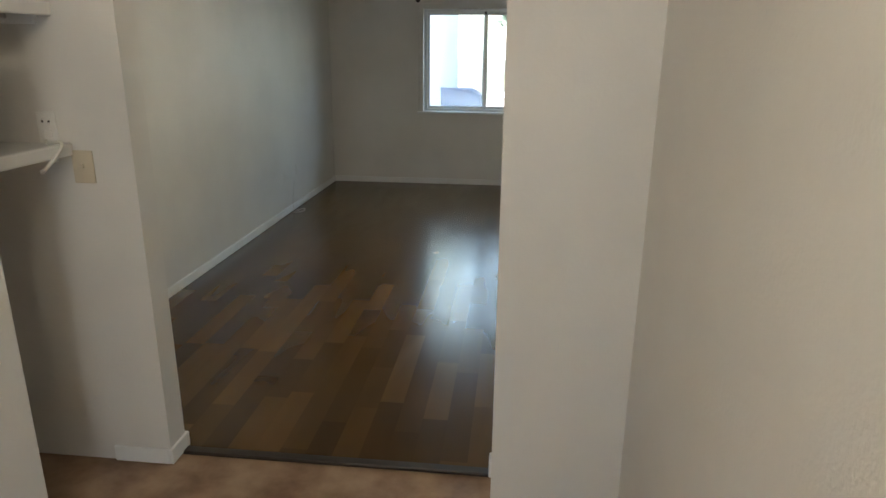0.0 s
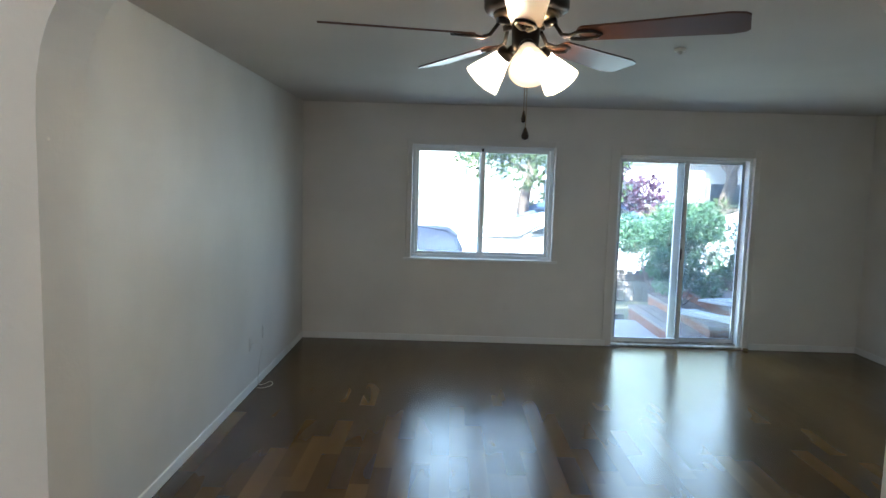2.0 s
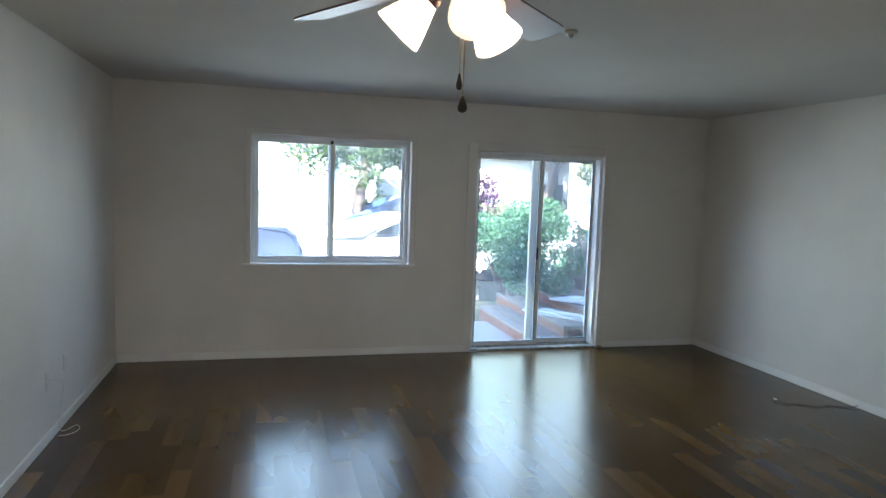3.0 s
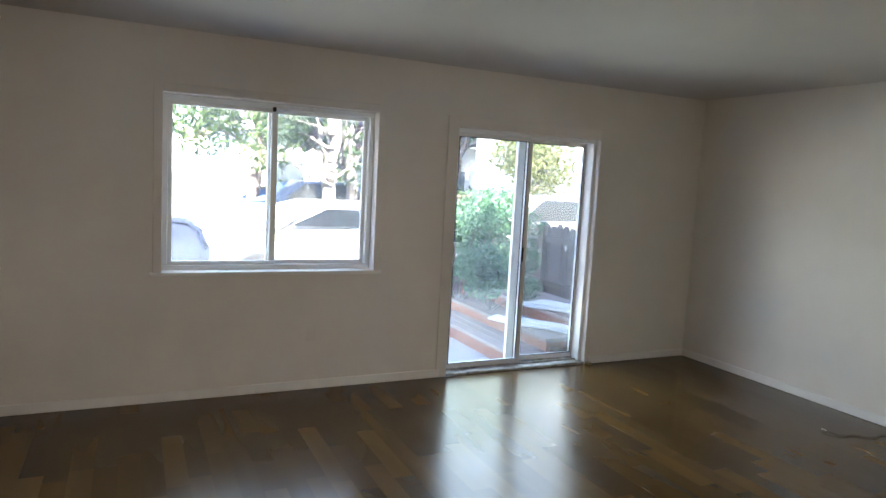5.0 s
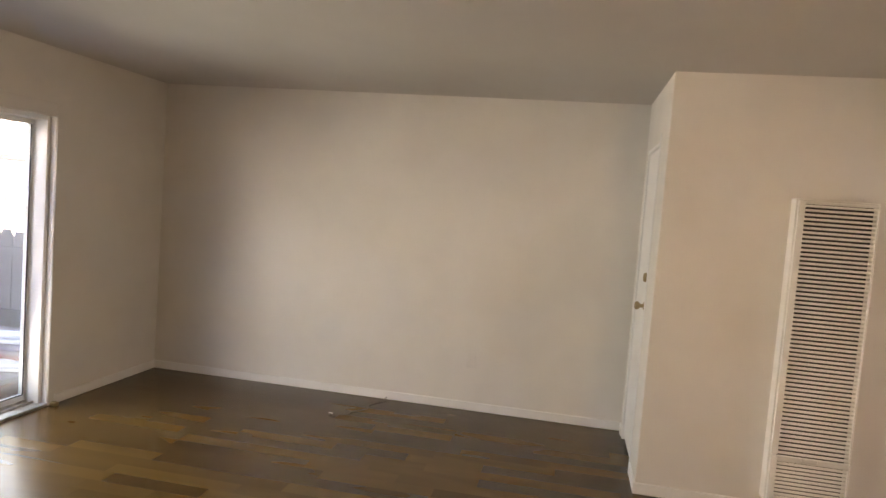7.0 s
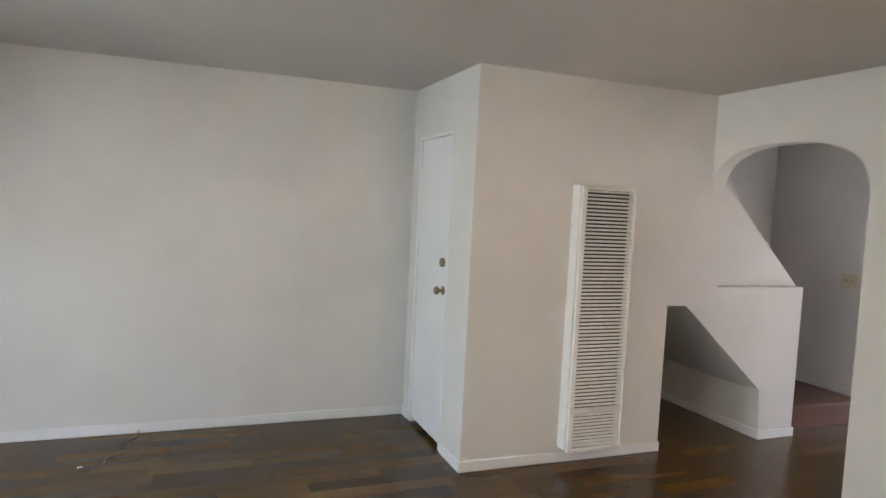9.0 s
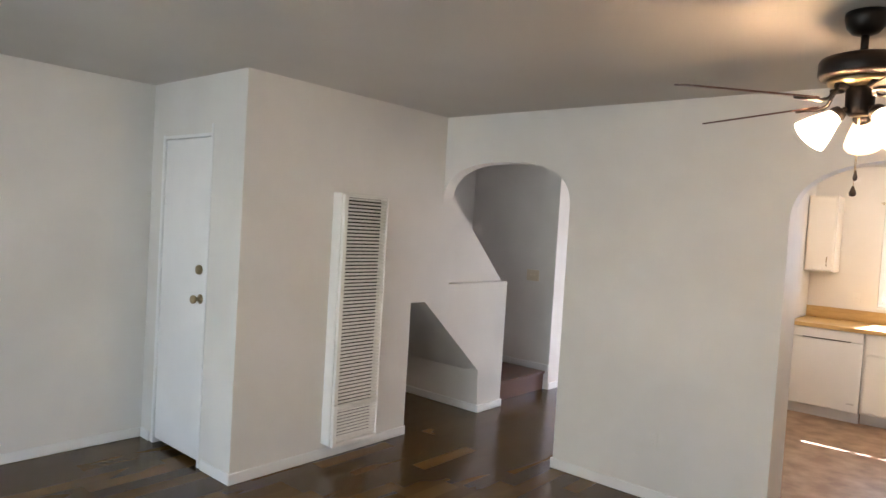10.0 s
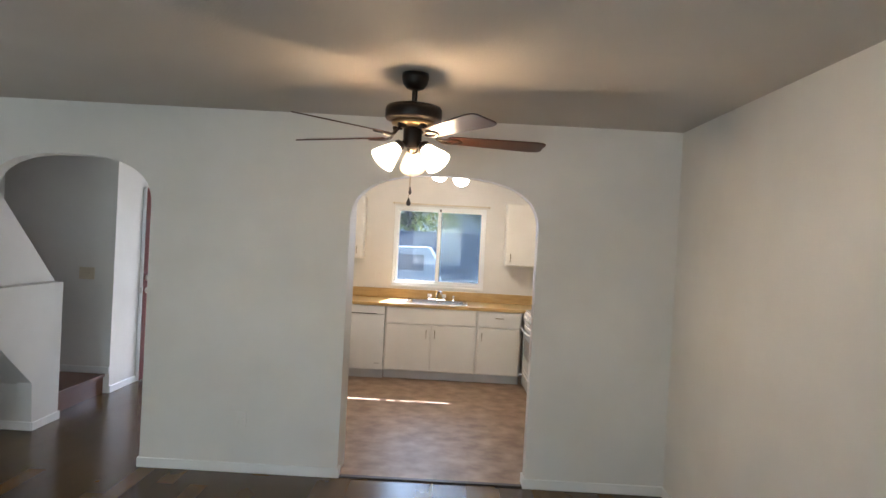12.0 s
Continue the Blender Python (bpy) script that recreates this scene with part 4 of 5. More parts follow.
# ---- outdoors ----
GRASS = material("dry_ground", (0.10, 0.11, 0.05), 0.9, color2=(0.20, 0.17, 0.11), scale=2.5, bump=0.6, bump_scale=30)
ASPH = material("asphalt", (0.055, 0.055, 0.058), 0.85, scale=6, bump=0.4)
CONC = material("concrete", (0.42, 0.40, 0.37), 0.8, scale=3, bump=0.3)
REDWOOD = wood("weathered_redwood", (0.16, 0.06, 0.035), (0.26, 0.10, 0.06), (0.36, 0.17, 0.10), rough=0.7, grain=(20, 3, 20), spec=0.2)
GREYW = wood("weathered_fence", (0.10, 0.085, 0.075), (0.17, 0.15, 0.135), (0.26, 0.23, 0.21), rough=0.8, grain=(25, 25, 2.5), spec=0.2)
STUCCO = material("white_stucco", (0.78, 0.77, 0.74), 0.8, scale=2, bump=0.4)
ROOFM = material("grey_shingle", (0.16, 0.155, 0.15), 0.85, scale=8, bump=0.4)
BARK = material("bark", (0.12, 0.09, 0.07), 0.9, color2=(0.20, 0.16, 0.13), scale=12, bump=0.8, bump_scale=25)
PALEB = material("pale_bark", (0.38, 0.34, 0.29), 0.85, color2=(0.22, 0.18, 0.15), scale=9, bump=0.6, bump_scale=25)


def leafy(name, a, b):
    if name in MATS:
        return MATS[name]
    m = bpy.data.materials.new(name)
    m.use_nodes = True
    n, l = m.node_tree.nodes, m.node_tree.links
    bs = n["Principled BSDF"]
    bs.inputs["Roughness"].default_value = 0.55
    geo, r = n.new("ShaderNodeNewGeometry"), n.new("ShaderNodeValToRGB")
    r.color_ramp.elements[0].color, r.color_ramp.elements[1].color = (*a, 1), (*b, 1)
    l.new(geo.outputs["Random Per Island"], r.inputs["Fac"])
    l.new(r.outputs["Color"], bs.inputs["Base Color"])
    tr, mx = n.new("ShaderNodeBsdfTranslucent"), n.new("ShaderNodeMixShader")
    l.new(r.outputs["Color"], tr.inputs["Color"])
    mx.inputs["Fac"].default_value = 0.5
    l.new(bs.outputs[0], mx.inputs[1])
    l.new(tr.outputs[0], mx.inputs[2])
    l.new(mx.outputs[0], n["Material Output"].inputs["Surface"])
    MATS[name] = m
    return m


LEAF_G = leafy("green_leaf", (0.035, 0.075, 0.02), (0.12, 0.19, 0.05))
LEAF_Y = leafy("yellow_green_leaf", (0.08, 0.12, 0.03), (0.26, 0.27, 0.08))
LEAF_P = leafy("purple_leaf", (0.05, 0.018, 0.045), (0.13, 0.06, 0.11))
LEAF_S = leafy("shrub_leaf", (0.05, 0.125, 0.065), (0.16, 0.31, 0.15))


def leaves(rng, blobs, count, size):
    """Many small bent leaves gathered in loose clumps: (centre, radii) pairs."""
    v, f = [], []
    for i in range(count):
        c, rad = blobs[rng.randrange(len(blobs))]
        while True:
            p = Vector((rng.uniform(-1, 1), rng.uniform(-1, 1), rng.uniform(-1, 1)))
            if 0.25 < p.length < 1:
                break
        p = Vector((c[0] + p.x * rad[0], c[1] + p.y * rad[1], c[2] + p.z * rad[2]))
        s = size * rng.uniform(0.6, 1.3)
        q = Euler((rng.uniform(-1.1, 1.1), rng.uniform(-1.1, 1.1), rng.uniform(0, 6.3))).to_matrix()
        n = len(v)
        for x, y, z in ((-1, 0, 0), (0, -0.42, 0.1), (1, 0, -0.12), (0, 0.42, 0.1)):
            v.append(tuple(p + q @ Vector((x * s, y * s, z * s))))
        f += [(n, n + 1, n + 2), (n, n + 2, n + 3)]
    me = bpy.data.meshes.new("crown")
    me.from_pydata(v, [], f)
    return me


def limb(bm, a, b, r0, r1, rng, n=6):
    pts, rads = [], []
    a, b = Vector(a), Vector(b)
    for i in range(n + 1):
        t = i / n
        w = Vector((rng.uniform(-1, 1), rng.uniform(-1, 1), 0)) * 0.05 * (b - a).length * math.sin(math.pi * t)
        pts.append(a.lerp(b, t) + w)
        rads.append(r0 + (r1 - r0) * t)
    rings = []
    for p, r in zip(pts, rads):
        rings.append([bm.verts.new(p + Vector((r * math.cos(k * math.pi / 4), r * math.sin(k * math.pi / 4), 0))) for k in range(8)])
    for p, q in zip(rings, rings[1:]):
        for k in range(8):
            bm.faces.new((p[k], p[(k + 1) % 8], q[(k + 1) % 8], q[k]))


def tree(x, y, h, spread, mat, bark, label, seed, count=5000, size=0.11, low=0.35, name="tree", z=-0.15):
    rng = random.Random(seed)
    t = thing(name, (x, y, z), label, name)
    bm = bmesh.new()
    limb(bm, (0, 0, -0.05), (rng.uniform(-.2, .2), rng.uniform(-.2, .2), h * 0.55), h * 0.035, h * 0.02, rng)
    blobs = []
    for i in range(9):
        a, r = rng.uniform(0, 6.28), spread * rng.uniform(0.25, 0.85)
        e = (r * math.cos(a), r * math.sin(a), h * rng.uniform(low + 0.1, 0.92))
        limb(bm, (0, 0, h * rng.uniform(0.28, 0.5)), e, h * 0.016, h * 0.004, rng)
        s = spread * rng.uniform(0.28, 0.5)
        blobs.append((e, (s, s, s * 0.75)))
    part("trunk", bm, bark, t, smooth=True)
    me = leaves(rng, blobs, count, size)
    me.materials.append(mat)
    c = new("crown", me)
    c.parent = t
    return t


structure("ground", mbox(-150, 150, -150, 150, -0.6, -0.15), GRASS, "dry grass and bare earth", "ground")
structure("patio", mbox(-1.2, 2.17, NY + 0.2, 9.9, -0.15, -0.085), CONC, "pale concrete patio slab strewn with leaves", "pavement")
structure("road", mbox(-60, 60, 11.9, 22.0, -0.15, -0.13), ASPH, "asphalt road behind the garden", "road")
structure("road_south", mbox(-60, 60, -17, -5.0, -0.15, -0.13), ASPH, "asphalt road in front of the house", "road")


def terrace(x0, x1, y0, y1, z1, label):
    t = thing("terrace_step", ((x0 + x1) / 2, (y0 + y1) / 2, -0.15), label, "wooden step", "garden terrace steps")
    w, d, h = (x1 - x0) / 2, (y1 - y0) / 2, z1 + 0.15
    part("riser_board", mbox(-w, -w + 0.04, -d, d, 0.0, h - 0.02, 0.004), REDWOOD, t)
    n = 3
    for i in range(n):
        a = -w - 0.015 + i * (2 * w + 0.015) / n
        part("tread_board", mbox(a, a + (2 * w + 0.015) / n - 0.006, -d, d, h - 0.02, h + 0.016, 0.004), wood("weathered_deck", (0.17, 0.12, 0.105), (0.25, 0.19, 0.17), (0.34, 0.28, 0.26), rough=0.8, grain=(20, 3, 20), spec=0.2), t)
    part("end_board", mbox(-w + 0.041, w, -d - 0.012, -d + 0.009, 0.0, h - 0.021, 0.004), REDWOOD, t)
    part("fill", mbox(-w + 0.04, w, -d + 0.01, d - 0.01, 0.0, h - 0.021), GRASS, t)
    return t


terrace(2.17, 2.52, 8.32, 10.2, 0.05, "red-brown timber terrace step with grey deck boards")
terrace(2.52, 2.90, 8.32, 10.5, 0.17, "red-brown timber terrace step with grey deck boards")
terrace(2.90, 3.50, 8.32, 10.8, 0.30, "red-brown timber raised bed with grey deck boards")
PLASTIC = material("white_sheet", (0.75, 0.76, 0.76), 0.5, bump=0.3, bump_scale=20)
for x, y, z, ln, a, w in ((3.05, 8.80, 0.322, 1.0, -60, 0.22), (3.14, 8.72, 0.347, 0.95, -56, 0.16), (3.24, 8.86, 0.322, 0.95, -64, 0.18), (2.70, 8.76, 0.192, 1.0, -58, 0.20), (2.78, 8.64, 0.217, 0.9, -63, 0.15), (2.66, 8.90, 0.192, 0.5, -50, 0.05)):
    b = thing("loose_board", (x, y, z), "white weathered board lying on the terrace step", "board", "loose white boards", a)
    bm = mbox(-ln / 2, ln / 2, -w / 2, w / 2, 0, 0.022, 0.003)
    bmesh.ops.subdivide_edges(bm, edges=[e for e in bm.edges if e.calc_length() > ln * 0.8], cuts=5)
    for vtx in bm.verts:
        vtx.co.z += 0.006 * math.sin(vtx.co.x * 9 + x * 7)
    part("plank", bm, PLASTIC, b)


def fence(x0, y0, x1, y1, top, label):
    """Board fence with posts; a board each."""
    f = thing("fence", (x0, y0, -0.15), label, "fence", "", math.degrees(math.atan2(y1 - y0, x1 - x0)))
    ln = math.hypot(x1 - x0, y1 - y0)
    rng = random.Random(int(x0 * 10 + y0))
    n = int(ln / 0.145)
    me = {}
    for i in range(n):
        hh = round(top + 0.15 + rng.choice((-0.02, 0, 0.015)), 3)
        if hh not in me:
            bm = bmesh.new()
            box(bm, 0, 0.138, -0.01, 0.01, 0, hh - 0.04)
            box(bm, 0.02, 0.118, -0.01, 0.01, hh - 0.04, hh)
            me[hh] = bpy.data.meshes.new("fence_board")
            bm.to_mesh(me[hh])
            bm.free()
            me[hh].materials.append(GREYW)
        o = new("fence_board", me[hh])
        o.parent = f
        o.location = (i * 0.145, rng.uniform(-0.004, 0.004), 0)
    for i in range(int(ln / 2.0) + 1):
        part("post", mbox(i * 2.0 + 0.5, i * 2.0 + 0.59, 0.012, 0.10, 0, top + 0.17, 0.006), GREYW, f)
    for z in (0.35, top - 0.1):
        part("rail", mbox(0, ln, 0.012, 0.05, z, z + 0.085, 0.004), GREYW, f)
    return f


fence(4.25, 8.4, 4.25, 11.7, 1.05, "weathered grey board fence beside the terrace")
fence(4.25, 11.7, 2.0, 11.7, 0.35, "weathered grey board fence at the end of the garden")

# leaf litter and edging timbers on the patio
lr = random.Random(77)
lv, lf = [], []
for i in range(190):
    x, y = lr.uniform(1.2, 3.45), lr.uniform(8.35, 10.0)
    z = -0.082 if x < 2.15 else 0.069 if x < 2.50 else 0.189 if x < 2.88 else 0.319
    sz = lr.uniform(0.008, 0.022)
    q = Euler((lr.uniform(-0.25, 0.25), lr.uniform(-0.25, 0.25), lr.uniform(0, 6.3))).to_matrix()
    n = len(lv)
    for u, v, w in ((-1, 0, 0.2), (0, -0.5, 0.3), (1, 0, 0.35), (0, 0.5, 0.3)):
        lv.append(tuple(Vector((x, y, z + 0.004)) + q @ Vector((u * sz, v * sz, w * sz))))
    lf += [(n, n + 1, n + 2), (n, n + 2, n + 3)]
me = bpy.data.meshes.new("leaf_litter")
me.from_pydata(lv, [], lf)
me.materials.append(leafy("dry_leaf", (0.22, 0.13, 0.06), (0.55, 0.45, 0.28)))
tagged(new("leaf_litter", me), "dry brown fallen leaves strewn over the patio", "fallen leaves", kind="stuff")
for y, a in ((10.05, 3), (11.05, -4)):
    et = thing("edging_timber", (1.45, y, -0.15), "dark weathered landscape timber lying on the ground", "timber", "edging timbers", a)
    part("beam", mbox(-0.62, 0.62, -0.045, 0.045, 0.0, 0.11, 0.012, 2), GREYW, et)

# shrubs by the patio
SH = random.Random(11)
for x, y, z, h, r, label, n in ((2.60, 10.25, 0.05, 1.35, 0.60, "large leafy green shrub beside the terrace", 6500), (3.15, 10.75, 0.05, 1.15, 0.6, "leafy green shrub by the fence", 4200), (2.85, 11.1, -0.12, 1.3, 0.5, "loose green shrub behind the patio", 2600), (2.66, 9.62, 0.16, 0.72, 0.42, "low green shrub on the terrace", 3600)):
    t = thing("shrub", (x, y, z), label, "shrub", "garden shrubs")
    bm = bmesh.new()
    blobs = []
    for i in range(9):
        a = SH.uniform(0, 6.28)
        e = (r * 0.8 * math.cos(a), r * 0.8 * math.sin(a), h * SH.uniform(0.4, 0.92))
        limb(bm, (0, 0, 0), e, 0.014, 0.004, SH)
        blobs.append((e, (r * 0.5, r * 0.5, h * 0.2)))
    part("stems", bm, BARK, t, smooth=True)
    me = leaves(SH, blobs, n, 0.034)
    me.materials.append(LEAF_S)
    c = new("foliage", me)
    c.parent = t

# covered barbecue on the lawn
COVER = material("blue_grey_cover", (0.018, 0.026, 0.05), 0.7, spec=0.2, color2=(0.03, 0.042, 0.075), scale=5, bump=0.4, bump_scale=12)
bq = thing("barbecue", (-0.46, 11.5, -0.15), "barbecue under a dark blue-grey cover in the garden", "barbecue")
out = [(-0.36, 0.0), (-0.38, 1.12), (0.12, 1.12), (0.26, 1.02), (0.33, 0.82), (0.34, 0.0)]
bm = prism(out, "y", -0.28, 0.28)
bmesh.ops.bevel(bm, geom=[e for e in bm.edges], offset=0.03, segments=2, affect="EDGES")
part("cover", bm, COVER, bq)
lb = thing("leaning_board", (-0.95, 11.3, -0.15), "white board leaning in the garden", "board")
part("plank", box(bmesh.new(), -0.04, 0.04, -0.015, 0.015, 0.0, 1.25, 0.004, m=pose(0, 0, 0, 0, -12)), PLASTIC, lb)


def house(x0, x1, y0, y1, h, label, wins, face):
    hs = thing("house", ((x0 + x1) / 2, (y0 + y1) / 2, -0.15), label, "house")
    w, d = (x1 - x0) / 2, (y1 - y0) / 2
    part("wall", mbox(-w, w, -d, d, 0, h), STUCCO, hs)
    part("roof", prism([(-d - 0.5, h), (0, h + d * 0.45), (d + 0.5, h), (d + 0.5, h + 0.12), (0, h + d * 0.45 + 0.14), (-d - 0.5, h + 0.12)], "x", -w - 0.4, w + 0.4), ROOFM, hs)
    for x, z, ww, wh in wins:
        yy = -d - 0.02 if face < 0 else d + 0.02
        fr_ = part("window", mbox(x - ww / 2, x + ww / 2, yy - 0.03, yy + 0.03, z, z + wh), TRIM, hs)
        part("pane", mbox(x - ww / 2 + 0.06, x + ww / 2 - 0.06, yy - 0.04, yy + 0.04, z + 0.06, z + wh - 0.06), material("dark_pane", (0.06, 0.08, 0.10), 0.1), fr_)
    return hs


house(-11, -1.35, 13.2, 20, 3.2, "white stucco neighbouring house with grey shingle roof", [(4.0, 1.0, 1.1, 1.1), (1.0, 1.0, 1.1, 1.1)], -1)
house(2, 14, 27, 34, 3.0, "white house across the road with grey roof", [(-4, 1.0, 1.4, 1.1), (-1.5, 1.0, 1.4, 1.1), (2.5, 1.0, 1.4, 1.1)], -1)
house(17, 30, 26, 34, 3.2, "white house across the road behind trees", [(-4, 1.0, 1.4, 1.1), (0, 1.0, 1.4, 1.1)], -1)


def car(x, y, turn, label, paint, tall=1.45, long_=4.5):
    c = thing("car", (x, y, -0.13), label, "car", "", turn)
    L, Wd = long_ / 2, 0.88
    out = [(-L, 0.35), (-L + 0.05, 0.75), (-L + 0.3, 0.9), (-L + 1.1, 0.95), (-L + 1.7, tall), (L - 1.5, tall), (L - 0.5, 0.95), (L - 0.05, 0.85), (L, 0.4), (L - 0.2, 0.25), (-L + 0.2, 0.25)]
    bm = prism(out, "y", -Wd, Wd)
    for v in bm.verts:
        if v.co.z > 1.0:
            v.co.y *= 0.82
    part("body", bm, paint, c)
    gl = material("car_glass", (0.02, 0.025, 0.03), 0.08)
    for s in (-1, 1):
        bm = prism([(-L + 1.25, 0.98), (-L + 1.75, tall - 0.06), (L - 1.55, tall - 0.06), (L - 0.75, 0.98)], "y", s * 0.80, s * 0.83)
        for v in bm.verts:
            v.co.y += s * 0.05 * (1.45 - v.co.z)
        part("side_window", bm, gl, c)
    for xx in (-L + 0.85, L - 0.85):
        for s in (-1, 1):
            wl_ = part("wheel", turned([(0, -0.1), (0.3, -0.1), (0.32, -0.06), (0.32, 0.06), (0.3, 0.1), (0, 0.1)], 20, pose(xx, s * 0.8, 0.32, 90)), material("tyre", (0.02, 0.02, 0.02), 0.8), c)
            part("rim", turned([(0, -0.005), (0.19, -0.005), (0.19, 0.005), (0, 0.005)], 16, pose(xx, s * 0.905, 0.32, 90)), NICKEL, wl_)
    for s in (-0.6, 0.6):
        part("headlight", mbox(-L - 0.01, -L + 0.08, s - 0.15, s + 0.15, 0.62, 0.74, 0.02), WHITEP, c)
    return c


CARW = material("white_car_paint", (0.78, 0.79, 0.80), 0.2, scale=1)
CARB = material("blue_car_paint", (0.08, 0.14, 0.26), 0.2, scale=1)
car(1.9, 13.0, 0, "white parked car beside the road", CARW, 1.28, 4.3)
car(7.0, 15.2, 0, "white parked car beside the road", CARW)
car(3.6, 21.0, 0, "dark blue parked car across the road", CARB)

tree(2.05, 20.6, 6.0, 2.2, LEAF_G, BARK, "green broad-leaved tree across the road", 3, 5000, 0.10)
tree(2.75, 16.6, 5.2, 1.7, LEAF_G, PALEB, "branching tree with pale bark by the road", 6, 1700, 0.09, low=0.2)
tree(3.85, 18.8, 5.2, 1.45, LEAF_P, PALEB, "purple-leaved tree with pale branches by the road", 4, 5500, 0.09, low=0.18)
tree(8.6, 18.4, 4.2, 2.3, LEAF_Y, BARK, "yellow-green tree beyond the fence", 8, 5200, 0.08, low=0.15)
tree(13.5, 19.0, 7.5, 3.0, LEAF_Y, BARK, "yellow-green tree behind the fence", 9, 4500, 0.12)
tree(10.0, 25.5, 8.0, 3.4, LEAF_G, BARK, "tall green tree across the road", 12, 5000, 0.14)
house(9.5, 20, 17.5, 23, 4.7, "white two-storey house behind the yellow-green trees", [(-3.5, 1.0, 1.2, 1.0), (-1.2, 1.0, 1.2, 1.0), (1.6, 1.0, 1.2, 1.0)], -1)
hedge = thing("hedge", (5.0, 23.6, -0.15), "long clipped dark green hedge across the road", "hedge")
hr = random.Random(31)
me = leaves(hr, [((-2.5 + 0.5 * i, 0, 0.55 + 0.5 * (i % 2)), (0.6, 0.5, 0.55)) for i in range(20)], 5000, 0.09)
me.materials.append(LEAF_G)
c = new("foliage", me)
c.parent = hedge
part("stems", mbox(-2.5, 7, -0.12, 0.12, 0, 1.2), BARK, hedge)

# pergola roof seen over the fence
pg = thing("pergola", (10.8, 15.2, -0.15), "brown timber pergola beyond the fence", "pergola")
for x, y in ((-1, -0.8), (1, -0.8), (-1, 0.8), (1, 0.8)):
    part("post", mbox(x - 0.05, x + 0.05, y - 0.05, y + 0.05, 0, 1.98, 0.006), GREYW, pg)
part("roof", mbox(-1.3, 1.3, -1.1, 1.1, 1.98, 2.08, 0.01), GREYW, pg)

# street side, seen through the kitchen window
rv = thing("camper_van", (2.2, -9.6, -0.13), "pale blue-grey camper van parked in the street", "camper van")
bm = prism([(2.4, 0.32), (2.42, 0.85), (1.75, 1.02), (1.15, 1.54), (-2.05, 1.57), (-2.32, 1.15), (-2.4, 0.32)], "y", -0.92, 0.92)
part("body", bm, material("camper_paint", (0.30, 0.33, 0.36), 0.4, color2=(0.28, 0.31, 0.34)), rv)
for a, b in ((-1.95, -1.1), (-0.95, 0.05), (0.2, 1.1)):
    part("side_window", mbox(a, b, 0.915, 0.93, 1.02, 1.40, 0.01), material("camper_window", (0.06, 0.075, 0.10), 0.3), rv)
for xx in (-1.6, 1.5):
    wl_ = part("wheel", turned([(0, -0.1), (0.3, -0.1), (0.33, -0.06), (0.33, 0.06), (0.3, 0.1), (0, 0.1)], 20, pose(xx, 0.85, 0.33, 90)), material("tyre", (0.02, 0.02, 0.02), 0.8), rv)
    part("rim", turned([(0, -0.006), (0.19, -0.006), (0.19, 0.006), (0, 0.006)], 16, pose(xx, 0.955, 0.33, 90)), NICKEL, wl_)
gw = thing("garden_wall", (-1.0, -18.5, -0.15), "long grey-blue stucco garden wall across the street", "wall")
GREYST = material("grey_blue_stucco", (0.12, 0.135, 0.165), 0.85, color2=(0.16, 0.175, 0.205), scale=2, bump=0.4)
part("wall", mbox(-14, 14, -0.1, 0.1, 0, 2.0), GREYST, gw)
part("coping", mbox(-14, 14, -0.15, 0.15, 2.0, 2.08, 0.01), GREYST, gw)
tree(1.5, -20.5, 7.0, 2.8, LEAF_Y, BARK, "yellow-green tree across the street", 21, 5000, 0.13, low=0.2)
tree(-2.6, -20.0, 8.0, 3.0, LEAF_G, BARK, "dark green street tree", 22, 6000, 0.14, low=0.15)
tree(5.0, -21.5, 8.0, 3.4, LEAF_G, BARK, "dark green street tree", 23, 6000, 0.14, low=0.15)
tree(-7.0, -21.5, 8.0, 3.4, LEAF_G, BARK, "dark green street tree", 24, 6000, 0.14, low=0.15)
house(-9, 4, -36, -28, 3.2, "pale house across the street", [(-3, 1.0, 1.4, 1.1), (2, 1.0, 1.4, 1.1)], 1)

# curtain rod over the kitchen window
cr = thing("curtain_rod", (-0.195, KS, 2.075), "thin beige curtain rod above the kitchen window", "curtain rod")
part("rod", tube([(-0.62, 0.035, 0), (0.61, 0.035, 0)], 0.008), BEIGE, cr, smooth=True)
for dx in (-0.60, 0.0, 0.59):
    part("bracket", mbox(dx - 0.006, dx + 0.006, 0.0, 0.04, -0.012, 0.012, 0.002), BRASS, cr)

# small white star on the fence
st = thing("fence_ornament", (4.238, 10.473, 0.765), "small white star ornament hanging on the fence", "ornament", turn=90)
for a in range(0, 180, 45):
    part("ray", box(bmesh.new(), -0.045, 0.045, 0.0, 0.006, -0.006, 0.006, m=pose(0, 0, 0, 0, a)), TRIM, st)

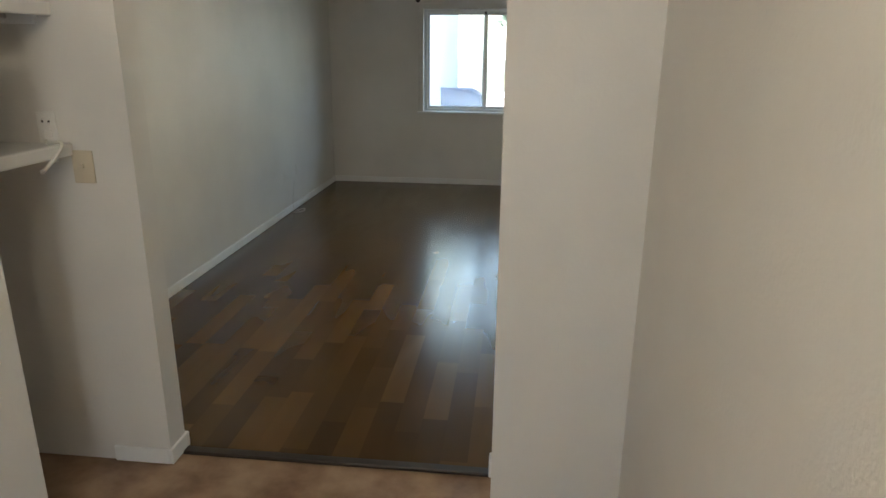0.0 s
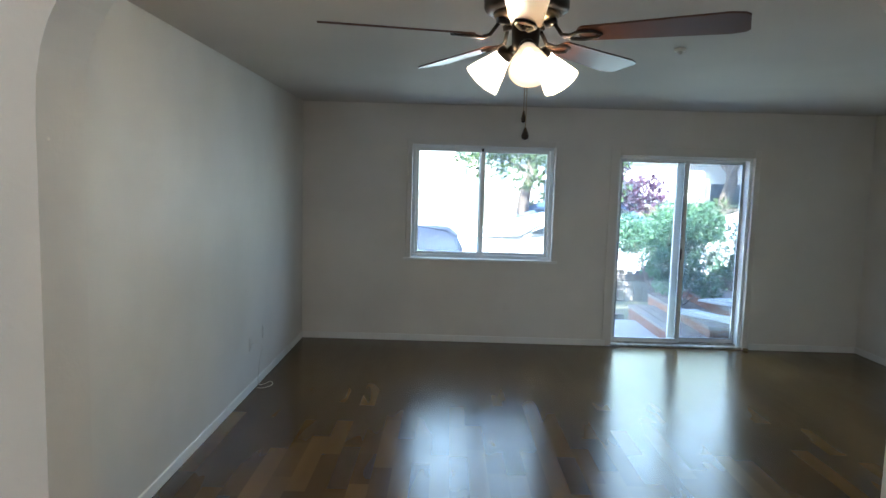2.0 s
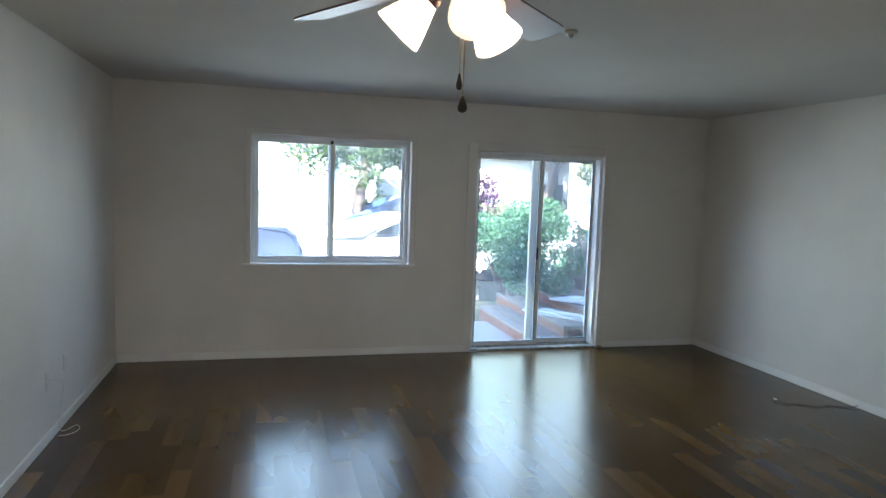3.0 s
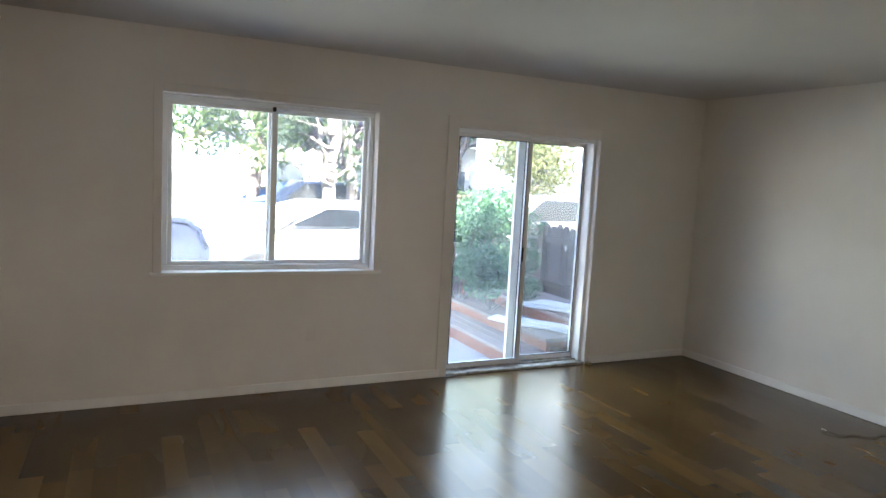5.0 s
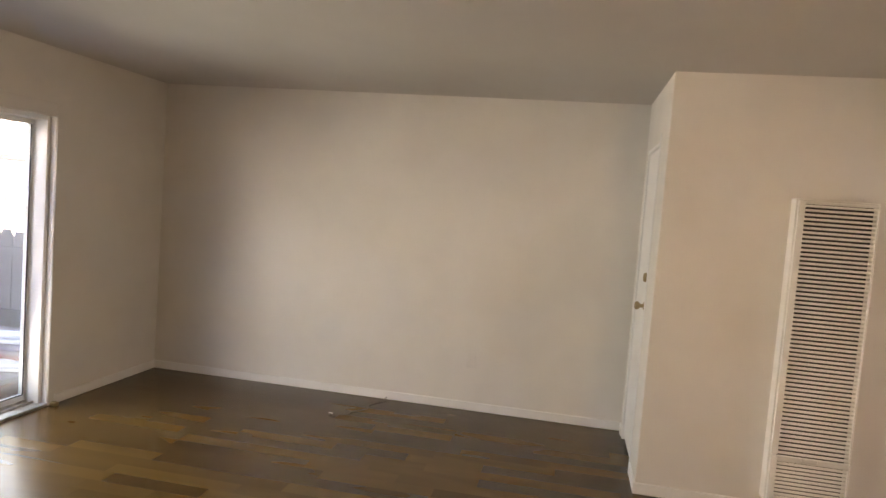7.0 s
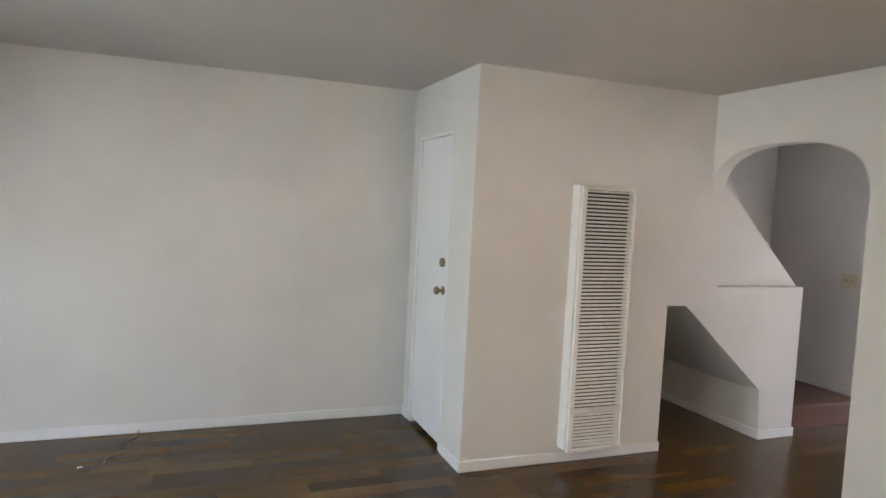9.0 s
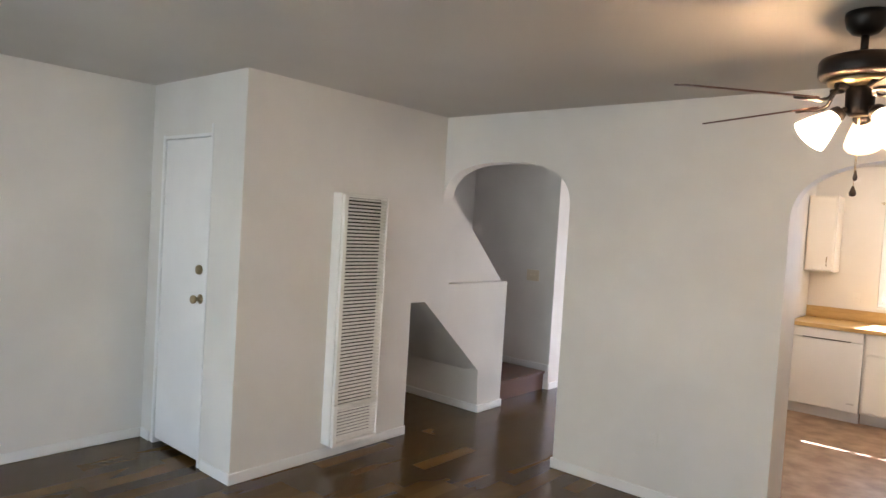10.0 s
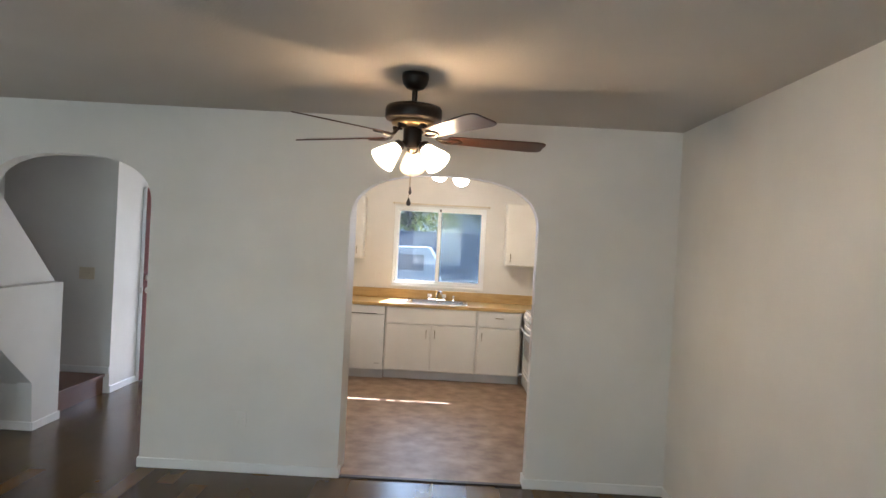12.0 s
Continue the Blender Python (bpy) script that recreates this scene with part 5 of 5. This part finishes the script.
# ---- laminate strips ----
def strips():
    """Strips of laminate along y in rows across x, with random lengths; nearest ones single, the rest joined."""
    rng = random.Random(7)
    w = 0.110
    shared = {}
    joined_v, joined_f = [], []
    floor = bpy.data.objects["floor"]
    singles = 0
    x = WX + 0.002
    while x < EX - 0.01:
        x1 = min(x + w, EX - 0.002)
        ranges = []
        if x1 < BX:
            lo = SY - 0.028 if x1 < 1.12 else -1.09
            ranges.append((lo, NY - 0.002))
        else:
            ranges += [(1.77, 2.68), (BY - 0.1, NY - 0.002)]
            if x < 2.985:
                ranges.append((0.4, 1.44))
            if x < BX:
                ranges = [(-1.09, NY - 0.002)]
        for lo, hi in ranges:
            y = lo - rng.uniform(0, 0.5)
            while y < hi:
                ln = rng.choice((0.40, 0.48, 0.56, 0.66, 0.76))
                a, b = max(y, lo), min(y + ln, hi)
                y += ln
                if b - a < 0.02:
                    continue
                dz = 0.0
                g = 0.0
                c = 0.0
                v = [(x + g, a + g, -0.011), (x1 - g, a + g, -0.011), (x1 - g, b - g, -0.011), (x + g, b - g, -0.011),
                     (x + g + c, a + g + c, dz), (x1 - g - c, a + g + c, dz), (x1 - g - c, b - g - c, dz), (x + g + c, b - g - c, dz)]
                f = [(4, 5, 6, 7), (0, 1, 5, 4), (1, 2, 6, 5), (2, 3, 7, 6), (3, 0, 4, 7)]
                near = SY - 0.1 < a < 5.2 and -1.3 < x < 1.9
                if near and singles < 300:
                    key = (round(x1 - x, 4), round(b - a, 4))
                    if key not in shared:
                        me = bpy.data.meshes.new("strip")
                        me.from_pydata([(p[0] - x, p[1] - a, p[2] - dz) for p in v], [], f)
                        me.materials.append(FLOORW)
                        shared[key] = me
                    ob = new("strip", shared[key])
                    ob.parent = floor
                    ob.location = (x, a, dz)
                    singles += 1
                else:
                    n = len(joined_v)
                    joined_v += v
                    joined_f += [tuple(n + k for k in q) for q in f]
        x = x1
    me = bpy.data.meshes.new("strips")
    me.from_pydata(joined_v, [], joined_f)
    me.materials.append(FLOORS)
    ob = new("strips", me)
    ob.parent = floor
    tagged(ob, "dark brown laminate strips", "", "", "stuff")


strips()
